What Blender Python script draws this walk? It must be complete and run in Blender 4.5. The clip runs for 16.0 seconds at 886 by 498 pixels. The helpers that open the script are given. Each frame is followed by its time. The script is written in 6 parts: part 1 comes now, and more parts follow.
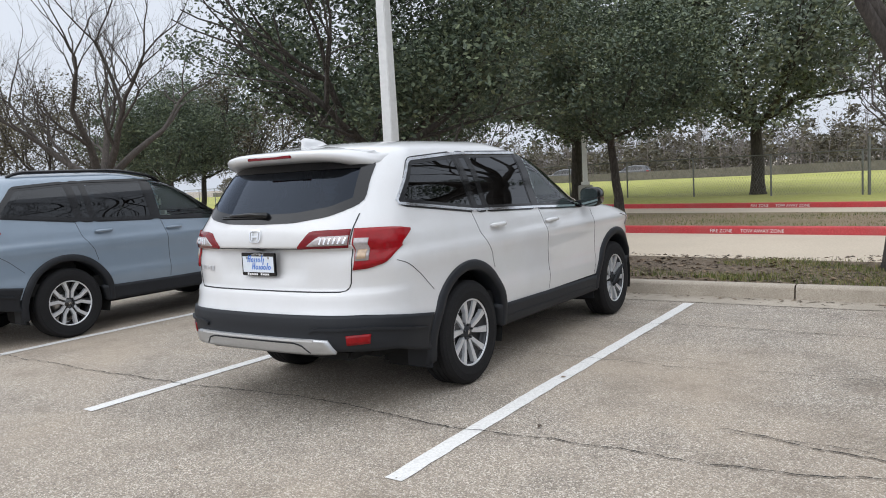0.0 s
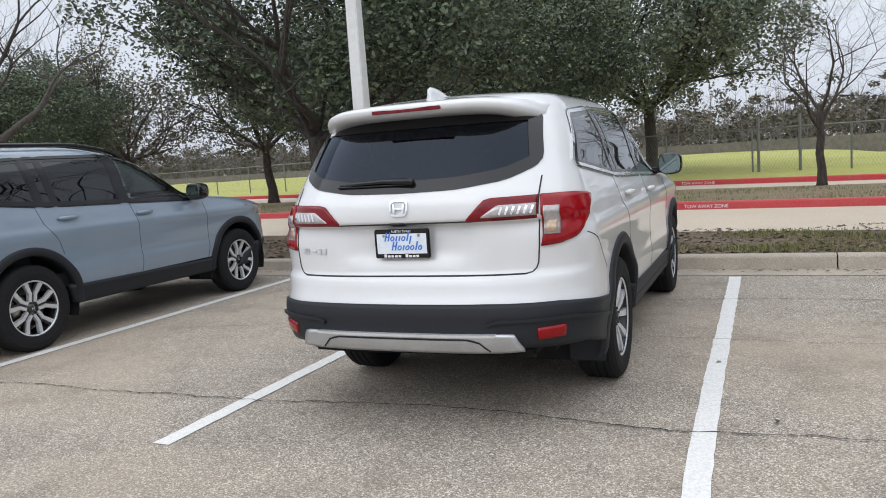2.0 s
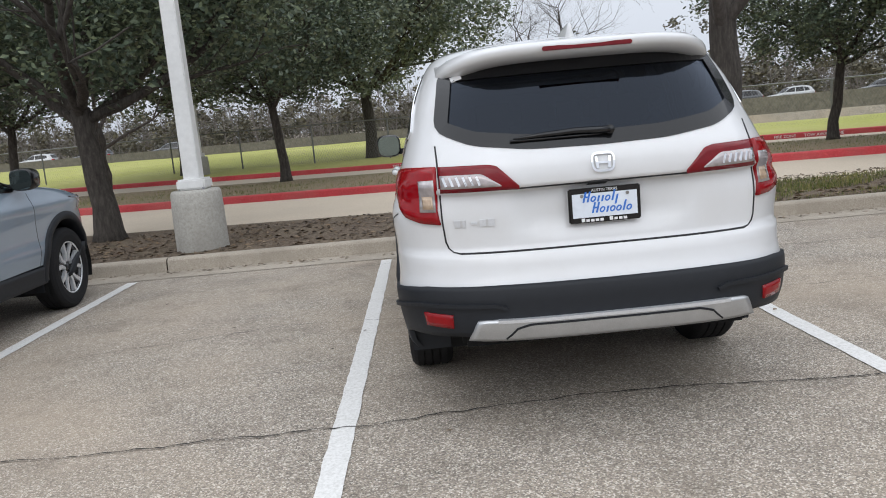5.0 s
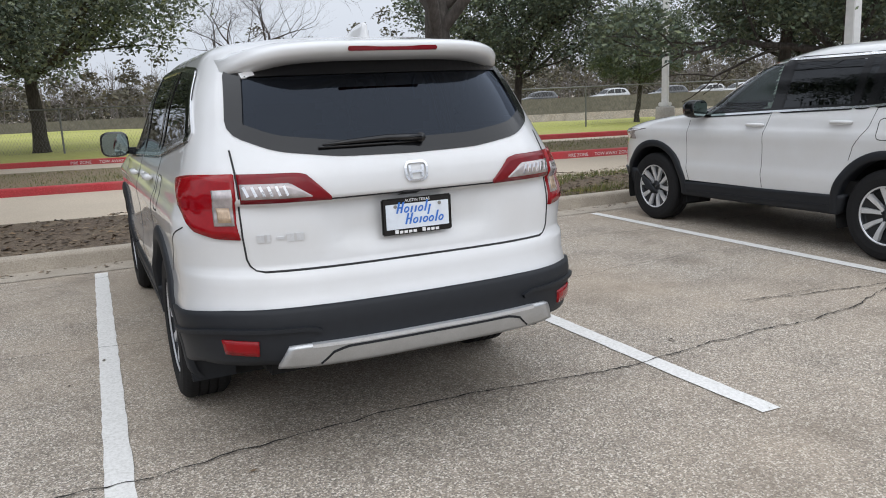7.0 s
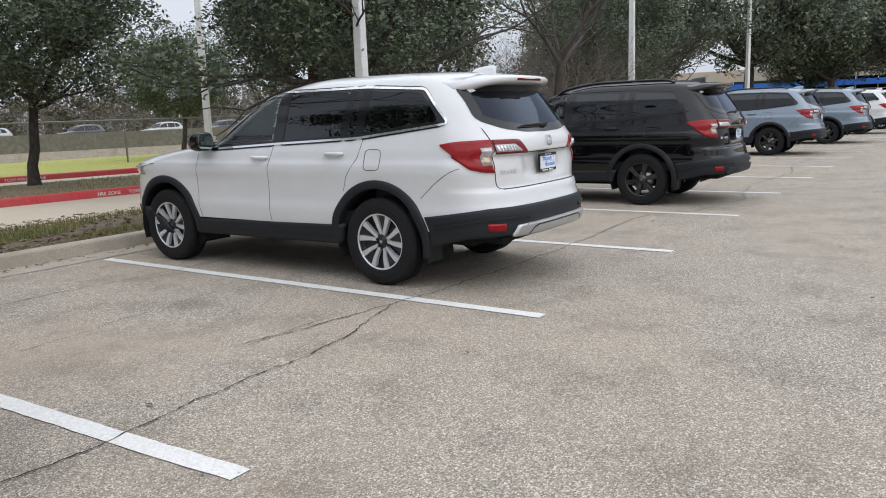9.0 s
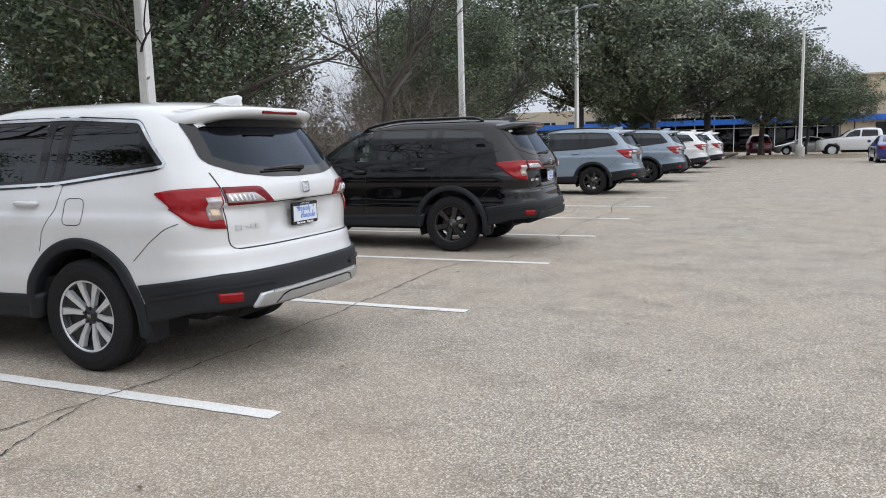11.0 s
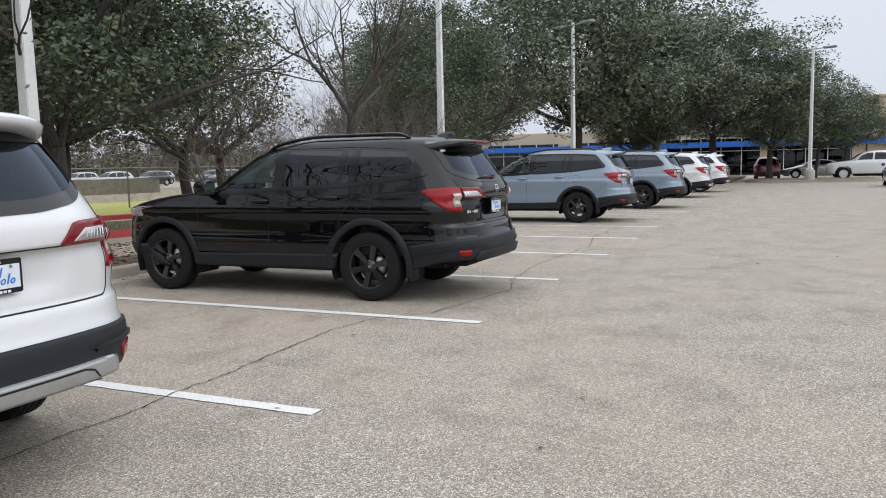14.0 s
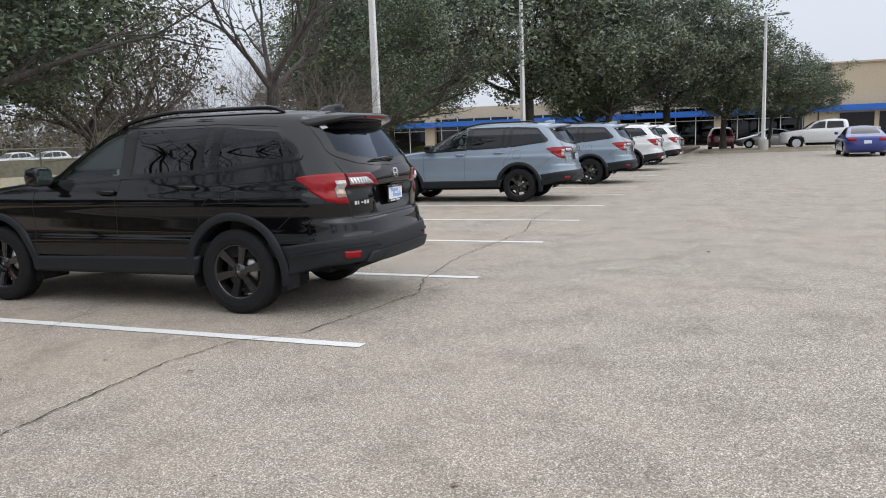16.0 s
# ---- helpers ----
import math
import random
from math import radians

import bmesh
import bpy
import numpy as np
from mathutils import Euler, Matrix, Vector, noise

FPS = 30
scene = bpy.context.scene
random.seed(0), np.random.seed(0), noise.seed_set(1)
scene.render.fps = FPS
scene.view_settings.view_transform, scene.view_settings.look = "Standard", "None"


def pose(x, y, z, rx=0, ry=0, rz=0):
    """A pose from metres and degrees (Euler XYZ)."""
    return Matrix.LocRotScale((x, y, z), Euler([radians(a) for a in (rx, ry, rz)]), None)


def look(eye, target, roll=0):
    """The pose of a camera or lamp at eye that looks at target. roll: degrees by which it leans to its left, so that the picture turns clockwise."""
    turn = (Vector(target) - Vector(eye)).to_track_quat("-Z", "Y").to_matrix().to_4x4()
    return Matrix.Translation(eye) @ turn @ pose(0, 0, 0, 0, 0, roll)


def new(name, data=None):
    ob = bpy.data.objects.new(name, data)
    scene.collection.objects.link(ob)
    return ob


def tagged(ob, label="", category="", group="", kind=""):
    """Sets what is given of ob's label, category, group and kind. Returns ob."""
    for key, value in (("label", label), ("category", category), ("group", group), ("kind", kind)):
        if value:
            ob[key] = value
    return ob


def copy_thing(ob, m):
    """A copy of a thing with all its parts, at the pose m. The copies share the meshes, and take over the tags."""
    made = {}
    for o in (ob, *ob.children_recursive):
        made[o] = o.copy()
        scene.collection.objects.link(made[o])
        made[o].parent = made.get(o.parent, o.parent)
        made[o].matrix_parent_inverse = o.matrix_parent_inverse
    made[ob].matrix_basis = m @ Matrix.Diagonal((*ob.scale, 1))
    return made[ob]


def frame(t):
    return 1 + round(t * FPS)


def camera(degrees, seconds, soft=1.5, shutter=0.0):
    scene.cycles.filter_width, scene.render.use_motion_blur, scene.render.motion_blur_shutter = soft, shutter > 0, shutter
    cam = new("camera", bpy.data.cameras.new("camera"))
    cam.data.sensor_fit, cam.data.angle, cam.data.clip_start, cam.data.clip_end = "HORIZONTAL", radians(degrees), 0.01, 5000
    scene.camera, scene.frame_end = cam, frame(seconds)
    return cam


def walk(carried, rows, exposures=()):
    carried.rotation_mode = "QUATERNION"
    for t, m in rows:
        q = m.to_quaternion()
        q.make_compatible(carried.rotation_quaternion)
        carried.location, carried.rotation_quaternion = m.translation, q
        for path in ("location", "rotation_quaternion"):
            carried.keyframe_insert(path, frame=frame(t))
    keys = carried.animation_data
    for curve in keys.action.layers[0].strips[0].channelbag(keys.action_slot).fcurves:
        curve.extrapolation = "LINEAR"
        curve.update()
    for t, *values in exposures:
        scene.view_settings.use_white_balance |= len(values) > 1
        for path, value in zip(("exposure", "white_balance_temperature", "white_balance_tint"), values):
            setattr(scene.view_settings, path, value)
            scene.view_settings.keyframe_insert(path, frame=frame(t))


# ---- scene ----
cam = camera(60.2, 16.0, soft=1.0)
PATH = [
    (0, (5.123, -2.849, 1.493), (3.977, -1.22, 1.307), -3.2),
    (0.5, (4.625, -2.924, 1.465), (3.52, -1.268, 1.27), -2.1),
    (1, (4.121, -2.954, 1.465), (3.089, -1.253, 1.262), -2.4),
    (1.5, (3.56, -2.919, 1.454), (2.624, -1.166, 1.233), -3.3),
    (2, (3.085, -2.968, 1.424), (2.262, -1.161, 1.186), -4.0),
    (2.5, (2.575, -2.916, 1.4), (1.865, -1.065, 1.132), -5.0),
    (3, (2.096, -2.991, 1.389), (1.501, -1.103, 1.102), -5.5),
    (3.2, (1.93, -3.007, 1.4), (1.383, -1.106, 1.105), -5.6),
    (5.3, (0.35, -2.701, 1.42), (0.481, -0.733, 1.084), -4.9),
    (5.5, (0.254, -2.665, 1.428), (0.468, -0.706, 1.085), -4.7),
    (6, (0.134, -2.535, 1.455), (0.542, -0.61, 1.097), -4.0),
    (6.5, (0.125, -2.44, 1.465), (0.725, -0.57, 1.09), -3.1),
    (7, (0.079, -2.401, 1.469), (0.868, -0.604, 1.08), -2.6),
    (7.5, (0.104, -2.397, 1.463), (1.171, -0.752, 1.067), -1.9),
    (8, (0.31, -2.407, 1.451), (1.701, -1.023, 1.067), -2.0),
    (8.5, (0.572, -2.431, 1.46), (2.114, -1.212, 1.09), -2.6),
    (9, (0.82, -2.359, 1.422), (2.443, -1.242, 1.074), -2.1),
    (9.5, (1.128, -2.245, 1.459), (2.82, -1.233, 1.127), -1.6),
    (10, (1.482, -2.323, 1.439), (3.228, -1.4, 1.125), -1.3),
    (10.2, (1.618, -2.364, 1.447), (3.384, -1.475, 1.143), -1.2),
    (12.3, (3.223, -2.433, 1.4), (5.072, -1.711, 1.154), -2.3),
    (12.5, (3.394, -2.422, 1.407), (5.239, -1.687, 1.171), -2.5),
    (13, (3.796, -2.459, 1.403), (5.627, -1.688, 1.173), -2.0),
    (13.5, (4.18, -2.538, 1.436), (5.999, -1.737, 1.215), -1.6),
    (14, (4.535, -2.498, 1.427), (6.352, -1.689, 1.213), -1.2),
    (14.5, (4.951, -2.523, 1.433), (6.776, -1.731, 1.219), -1.1),
    (15, (5.385, -2.602, 1.462), (7.22, -1.84, 1.234), -1.1),
    (15.5, (5.765, -2.556, 1.452), (7.608, -1.822, 1.2), -1.6),
    (16, (6.158, -2.506, 1.461), (8.004, -1.793, 1.177), -2.0),
]
walk(cam, [(t, look(eye, target, roll)) for t, eye, target, roll in PATH], [(0, 0.33), (3, 0.27), (7, 0.22), (10, 0.24), (13, 0.28), (16, 0.31)])

# ---- world and light: overcast winter day ----
world = bpy.data.worlds.new("world")
scene.world = world
world.use_nodes = True
wn, wl = world.node_tree.nodes, world.node_tree.links
wn.clear()
w_out = wn.new("ShaderNodeOutputWorld")
w_bg = wn.new("ShaderNodeBackground")
w_sky = wn.new("ShaderNodeTexSky")
w_sky.sky_type = "NISHITA"
w_sky.sun_disc = False
w_sky.sun_elevation = radians(42)
w_sky.sun_rotation = radians(200)
w_sky.air_density, w_sky.dust_density, w_sky.ozone_density = 1.0, 4.0, 1.0
w_hsv = wn.new("ShaderNodeHueSaturation")
w_hsv.inputs["Saturation"].default_value = 0.16
w_mix = wn.new("ShaderNodeMix")
w_mix.data_type = "RGBA"
w_mix.inputs["Factor"].default_value = 0.72
w_mix.inputs["B"].default_value = (6.8, 7.35, 8.35, 1)
w_bg.inputs["Strength"].default_value = 0.104
wl.new(w_sky.outputs["Color"], w_hsv.inputs["Color"])
wl.new(w_hsv.outputs["Color"], w_mix.inputs["A"])
wl.new(w_mix.outputs["Result"], w_bg.inputs["Color"])
wl.new(w_bg.outputs["Background"], w_out.inputs["Surface"])

sun_data = bpy.data.lights.new("sun", "SUN")
sun_data.energy, sun_data.angle, sun_data.color = 1.62, radians(120), (0.96, 0.99, 1.03)
sun = new("sun", sun_data)
sun.matrix_world = look((0, 0, 30), (-2, 6, 0))


# ---- materials ----
def mat(name, rough=0.6, metal=0.0):
    m = bpy.data.materials.new(name)
    m.use_nodes = True
    b = m.node_tree.nodes["Principled BSDF"]
    b.inputs["Roughness"].default_value = rough
    b.inputs["Metallic"].default_value = metal
    return m, m.node_tree.nodes, m.node_tree.links, b


def rgb(h):
    return (h[0], h[1], h[2], 1)


def coords(n, l, scale=1.0, kind="Object"):
    tc = n.new("ShaderNodeTexCoord")
    mp = n.new("ShaderNodeMapping")
    if isinstance(scale, tuple):
        mp.inputs["Scale"].default_value = scale
    else:
        mp.inputs["Scale"].default_value = (scale, scale, scale)
    l.new(tc.outputs[kind], mp.inputs["Vector"])
    return mp.outputs["Vector"]


def noise_tex(n, l, vec, scale, detail=4.0, rough=0.6):
    t = n.new("ShaderNodeTexNoise")
    t.inputs["Scale"].default_value = scale
    t.inputs["Detail"].default_value = detail
    t.inputs["Roughness"].default_value = rough
    if vec is not None:
        l.new(vec, t.inputs["Vector"])
    return t.outputs["Fac"]


def ramp(n, l, fac, stops):
    r = n.new("ShaderNodeValToRGB")
    e = r.color_ramp.elements
    while len(e) < len(stops):
        e.new(0.5)
    for k, (p, c) in enumerate(stops):
        e[k].position, e[k].color = p, rgb(c)
    l.new(fac, r.inputs["Fac"])
    return r.outputs["Color"]


def mixc(n, l, a, b, fac, mode="MIX"):
    m = n.new("ShaderNodeMix")
    m.data_type, m.blend_type = "RGBA", mode
    for key, v in (("A", a), ("B", b)):
        if isinstance(v, tuple):
            m.inputs[key].default_value = rgb(v)
        else:
            l.new(v, m.inputs[key])
    if isinstance(fac, (int, float)):
        m.inputs["Factor"].default_value = fac
    else:
        l.new(fac, m.inputs["Factor"])
    return m.outputs["Result"]


def bump(n, l, b, height, strength=0.3, dist=0.01):
    k = n.new("ShaderNodeBump")
    k.inputs["Strength"].default_value, k.inputs["Distance"].default_value = strength, dist
    l.new(height, k.inputs["Height"])
    l.new(k.outputs["Normal"], b.inputs["Normal"])


def speckled(name, base, dark, light, rough, fine=90.0, coarse=0.6, bump_s=0.4, dist=0.004, stain=(0.3, 0.28, 0.26), stain_amt=0.35, kind="Object"):
    """A mineral or earthy surface: fine grain, broad stains and relief."""
    m, n, l, b = mat(name, rough)
    v = coords(n, l, 1.0, kind)
    g = noise_tex(n, l, v, fine, 3, 0.7)
    c = ramp(n, l, g, [(0.30, dark), (0.52, base), (0.72, light)])
    s = noise_tex(n, l, v, coarse, 5, 0.62)
    sf = ramp(n, l, s, [(0.42, (0, 0, 0)), (0.66, (1, 1, 1))])
    sm = n.new("ShaderNodeMath")
    sm.operation = "MULTIPLY"
    sm.inputs[1].default_value = stain_amt
    l.new(sf, sm.inputs[0])
    c = mixc(n, l, c, stain, sm.outputs[0])
    l.new(c, b.inputs["Base Color"])
    bump(n, l, b, g, bump_s, dist)
    return m


def asphalt_material():
    m, n, l, b = mat("worn asphalt with exposed aggregate", 0.9)
    v = coords(n, l)
    vor = n.new("ShaderNodeTexVoronoi")
    vor.inputs["Scale"].default_value = 150.0
    l.new(v, vor.inputs["Vector"])
    cell = n.new("ShaderNodeSeparateColor")
    l.new(vor.outputs["Color"], cell.inputs["Color"])
    stones = ramp(n, l, cell.outputs["Red"], [(0.0, (0.075, 0.066, 0.056)), (0.38, (0.25, 0.212, 0.17)), (0.76, (0.42, 0.36, 0.29)), (0.97, (0.80, 0.745, 0.67))])
    fine = noise_tex(n, l, v, 260.0, 2)
    stones = mixc(n, l, stones, ramp(n, l, fine, [(0.3, (0.15, 0.137, 0.122)), (0.7, (0.52, 0.48, 0.43))]), 0.2)
    # smoother, browner worn patches and dust
    broad = noise_tex(n, l, v, 0.32, 6, 0.62)
    worn = ramp(n, l, broad, [(0.38, (0, 0, 0)), (0.62, (1, 1, 1))])
    wm = n.new("ShaderNodeMath")
    wm.operation = "MULTIPLY"
    l.new(worn, wm.inputs[0])
    # the stalls are smoother and dustier than the driving aisle
    sep = n.new("ShaderNodeSeparateXYZ")
    l.new(v, sep.inputs["Vector"])
    edge = n.new("ShaderNodeMath")
    edge.operation = "MULTIPLY_ADD"
    edge.inputs[1].default_value = 5.0
    l.new(noise_tex(n, l, v, 0.55, 4, 0.6), edge.inputs[0])
    l.new(sep.outputs["Y"], edge.inputs[2])
    rng = n.new("ShaderNodeMapRange")
    rng.inputs["From Min"].default_value, rng.inputs["From Max"].default_value = 1.6, 4.2
    rng.inputs["To Min"].default_value, rng.inputs["To Max"].default_value = 0.22, 0.66
    l.new(edge.outputs[0], rng.inputs["Value"])
    l.new(rng.outputs["Result"], wm.inputs[1])
    c = mixc(n, l, stones, (0.395, 0.322, 0.245), wm.outputs[0])
    mid = noise_tex(n, l, v, 1.7, 5, 0.65)
    dark = ramp(n, l, mid, [(0.26, (0.62, 0.61, 0.60)), (0.5, (1, 1, 1)), (0.75, (1.12, 1.11, 1.09))])
    c = mixc(n, l, c, dark, 0.8, "MULTIPLY")
    spots = n.new("ShaderNodeTexVoronoi")
    spots.inputs["Scale"].default_value = 0.42
    l.new(v, spots.inputs["Vector"])
    oil = ramp(n, l, spots.outputs["Distance"], [(0.05, (0.70, 0.69, 0.68)), (0.11, (1, 1, 1))])
    c = mixc(n, l, c, oil, 0.7, "MULTIPLY")
    l.new(c, b.inputs["Base Color"])
    bump(n, l, b, vor.outputs["Distance"], 0.5, 0.006)
    return m


M_ASPHALT = asphalt_material()


def line_paint():
    m, n, l, b = mat("worn white road paint", 0.75)
    v = coords(n, l, 1.0, "Object")
    g = noise_tex(n, l, v, 60.0, 4, 0.7)
    w = noise_tex(n, l, v, 7.0, 6, 0.75)
    c = ramp(n, l, g, [(0.28, (0.56, 0.55, 0.52)), (0.55, (0.74, 0.73, 0.71)), (0.8, (0.82, 0.81, 0.79))])
    k = ramp(n, l, w, [(0.27, (0.45, 0.43, 0.4)), (0.36, (1, 1, 1))])
    c = mixc(n, l, c, k, 0.7, "MULTIPLY")
    l.new(c, b.inputs["Base Color"])
    bump(n, l, b, g, 0.4, 0.004)
    return m


M_PAINT_LINE = line_paint()
M_KERB = speckled("weathered concrete kerb", (0.41, 0.36, 0.295), (0.29, 0.25, 0.205), (0.50, 0.45, 0.38), 0.9, 70, 1.3, 0.4, 0.004, (0.22, 0.19, 0.15), 0.5)
M_ROAD = speckled("pale concrete road", (0.56, 0.475, 0.37), (0.47, 0.395, 0.31), (0.63, 0.55, 0.445), 0.9, 30, 0.35, 0.2, 0.003, (0.46, 0.39, 0.305), 0.5)
M_RED = speckled("faded red kerb paint", (0.50, 0.035, 0.045), (0.38, 0.03, 0.035), (0.60, 0.09, 0.09), 0.6, 40, 1.2, 0.2, 0.003, (0.42, 0.10, 0.09), 0.5)
M_CONCRETE = speckled("cast concrete", (0.40, 0.385, 0.35), (0.31, 0.30, 0.27), (0.47, 0.455, 0.42), 0.9, 35, 2.0, 0.3, 0.004, (0.29, 0.275, 0.245), 0.6)
M_DIRT = speckled("bare soil with bark mulch", (0.13, 0.095, 0.065), (0.06, 0.042, 0.03), (0.24, 0.185, 0.135), 0.95, 28, 1.1, 1.0, 0.03, (0.19, 0.15, 0.10), 0.6)
M_STRIP = speckled("dry brown grass strip", (0.24, 0.185, 0.115), (0.14, 0.10, 0.065), (0.33, 0.26, 0.17), 0.95, 22, 0.5, 1.0, 0.03, (0.17, 0.165, 0.075), 0.5)
M_LAWN = speckled("winter lawn", (0.36, 0.37, 0.085), (0.27, 0.28, 0.06), (0.46, 0.45, 0.14), 0.95, 9, 0.14, 0.8, 0.05, (0.44, 0.41, 0.15), 0.7)
M_CRACK = mat("dark crack filler", 0.95)[0]
M_CRACK.node_tree.nodes["Principled BSDF"].inputs["Base Color"].default_value = (0.018, 0.016, 0.014, 1)


# ---- mesh helpers ----
def mesh_of(name, bm, material=None, smooth=False):
    me = bpy.data.meshes.new(name)
    bm.normal_update()
    bm.to_mesh(me)
    bm.free()
    if material is not None:
        me.materials.append(material)
    if smooth:
        for p in me.polygons:
            p.use_smooth = True
    return me


def part(name, bm, material, parent, label="", smooth=False):
    """Links a bmesh as one mesh object under a thing or a part."""
    ob = new(name, mesh_of(name, bm, material, smooth))
    ob.parent = parent
    return tagged(ob, label)


def thing(name, label, category, m=None, group="", kind=""):
    ob = new(name)
    if m is not None:
        ob.matrix_basis = m
    return tagged(ob, label, category, group, kind)


def box(bm, x0, x1, y0, y1, z0, z1, bev=0.0):
    vs = [bm.verts.new((x, y, z)) for z in (z0, z1) for y in (y0, y1) for x in (x0, x1)]
    fs = [(0, 2, 3, 1), (4, 5, 7, 6), (0, 1, 5, 4), (1, 3, 7, 5), (3, 2, 6, 7), (2, 0, 4, 6)]
    faces = [bm.faces.new([vs[k] for k in q]) for q in fs]
    if bev > 0:
        edges = list({e for q in faces for e in q.edges})
        bmesh.ops.bevel(bm, geom=edges, offset=bev, segments=2, affect="EDGES")
    return bm


def grid(bm, pts):
    """Faces over a rectangular array of points."""
    vs = [[bm.verts.new(p) for p in row] for row in pts]
    for a, b in zip(vs, vs[1:]):
        for k in range(len(a) - 1):
            bm.faces.new((a[k], a[k + 1], b[k + 1], b[k]))
    return vs


def tube(bm, pts, radii, seg=8, cap=True):
    """A tapered tube along points."""
    rings = []
    pts = [Vector(p) for p in pts]
    if isinstance(radii, (int, float)):
        radii = [radii] * len(pts)
    side = None
    for k, p in enumerate(pts):
        d = (pts[min(k + 1, len(pts) - 1)] - pts[max(k - 1, 0)]).normalized()
        if side is None:
            side = d.orthogonal().normalized()
        else:
            side = (side - d * side.dot(d))
            side = side.normalized() if side.length > 1e-6 else d.orthogonal().normalized()
        up = d.cross(side)
        rings.append([bm.verts.new(p + (side * math.cos(a) + up * math.sin(a)) * radii[k]) for a in (2 * math.pi * q / seg for q in range(seg))])
    for a, b in zip(rings, rings[1:]):
        for q in range(seg):
            bm.faces.new((a[q], a[(q + 1) % seg], b[(q + 1) % seg], b[q]))
    if cap:
        bm.faces.new(rings[0][::-1])
        bm.faces.new(rings[-1])
    return rings


def prism(bm, outline, z0, z1):
    lo = [bm.verts.new((x, y, z0)) for x, y in outline]
    hi = [bm.verts.new((x, y, z1)) for x, y in outline]
    k = len(outline)
    bm.faces.new(lo[::-1])
    bm.faces.new(hi)
    for q in range(k):
        bm.faces.new((lo[q], lo[(q + 1) % k], hi[(q + 1) % k], hi[q]))
    return bm


# ---- ground ----
STALL = 2.74
KERB_Y = 5.78


def road_near(x):
    return 8.55 - 0.115 * x


def red_one(x):
    return 13.55 - 0.15 * x


def strip_far(x):
    return 18.3 - 0.2 * x


def red_two(x):
    return 22.2 - 0.27 * x


def fence_y(x):
    return 26.4 - 0.25 * x


def ground_row(d):
    """One line of the ground, parallel to the fence from there on."""
    row = []
    for x in (-1500, -200, -100, -60, -30, -10, 0, 4, 8, 12, 16, 30, 45, 60, 75, 200, 1500):
        y = fence_y(max(-100, min(x, 60))) + d
        dip = -1.5 if (10 < d < 40 and 2 < x < 70) else 0.0
        row.append((x, y, dip))
    return row


bm = bmesh.new()
far_rows = [ground_row(d) for d in (0, 12, 39.5, 40.2, 300, 1500)]
near_rows = [[(p[0], y, 0) for p in far_rows[0]] for y in (-1500, -200, -60, -20, KERB_Y)]
grid(bm, near_rows + far_rows)
ground = tagged(new("ground", mesh_of("ground", bm, M_ASPHALT)), "worn grey-brown asphalt parking lot with exposed aggregate", "ground", kind="structure")


def strip_mesh(f0, f1, x0, x1, z, step=4.0, skirt=0.0, ny=1, rough=0.0):
    """A sheet between two lines of the plan, with skirts down to the ground."""
    b = bmesh.new()
    n = int((x1 - x0) / step)
    xs = [x0 + (x1 - x0) * k / n for k in range(n + 1)]
    rows = []
    for j in range(ny + 1):
        s = j / ny
        rows.append([(x, f0(x) * (1 - s) + f1(x) * s, z + rough * (noise.noise((x * 0.9, (f0(x) * (1 - s) + f1(x) * s) * 0.9, 3.0)) if 0 < j < ny else 0)) for x in xs])
    if skirt:
        rows = [[(x, y, -0.02) for x, y, _ in rows[0]]] + rows + [[(x, y, -0.02) for x, y, _ in rows[-1]]]
    grid(b, rows)
    return b


def flat(v):
    return lambda x: v


def kerb_mesh(f, x0, x1, depth, height, r=0.04, step=2.0):
    """A kerb along a line of the plan, with a rounded front edge."""
    b = bmesh.new()
    n = max(1, int((x1 - x0) / step))
    xs = [x0 + (x1 - x0) * k / n for k in range(n + 1)]
    prof = [(0.0, -0.02), (0.02, height - r)] + [(0.02 + r - r * math.cos(a), height - r + r * math.sin(a)) for a in (0.4, 0.8, 1.2, 1.57)] + [(depth - 0.01, height), (depth, -0.02)]
    grid(b, [[(x, f(x) + dy, z) for x in xs] for dy, z in prof])
    return b


def structure(name, b, material, label, category, smooth=False):
    return tagged(new(name, mesh_of(name, b, material, smooth)), label, category, kind="structure")


KERB_H = 0.15
# gutter pan and kerb at the head of the stalls, the kerb cast in lengths with open joints
structure("gutter", strip_mesh(flat(KERB_Y - 0.42), flat(KERB_Y + 0.01), -30, 58, 0.004), M_KERB, "pale concrete gutter pan along the kerb", "gutter")
kerb = thing("kerb", "weathered concrete kerb with joints at the stall heads", "kerb", kind="structure")
bmk = kerb_mesh(flat(0), 0.006, 3.042, 0.17, KERB_H, 0.045, 1.6)
seg_me = mesh_of("kerb_stone", bmk, M_KERB, False)
for k in range(29):
    o = new("kerb_stone", seg_me)
    o.parent = kerb
    o.location = (-30 + 3.05 * k, KERB_Y, 0)

structure("planting_strip", strip_mesh(flat(KERB_Y + 0.16), road_near, -30, 58, KERB_H - 0.02, 0.5, 0.1, 8, 0.05), M_DIRT, "bare soil and mulch planting strip", "soil")
structure("road", strip_mesh(road_near, red_one, -60, 58, 0.006), M_ROAD, "pale tan concrete road beyond the kerb", "road")
structure("kerb_red", kerb_mesh(red_one, -60, 58, 0.2, 0.16), M_RED, "red painted fire lane kerb", "kerb")
structure("median", strip_mesh(lambda x: red_one(x) + 0.19, strip_far, -60, 58, 0.13, 1.0, 0.1, 6, 0.05), M_STRIP, "strip of dry brown winter grass", "grass")
structure("road_far", strip_mesh(strip_far, red_two, -60, 58, 0.006), M_ROAD, "pale tan concrete road", "road")
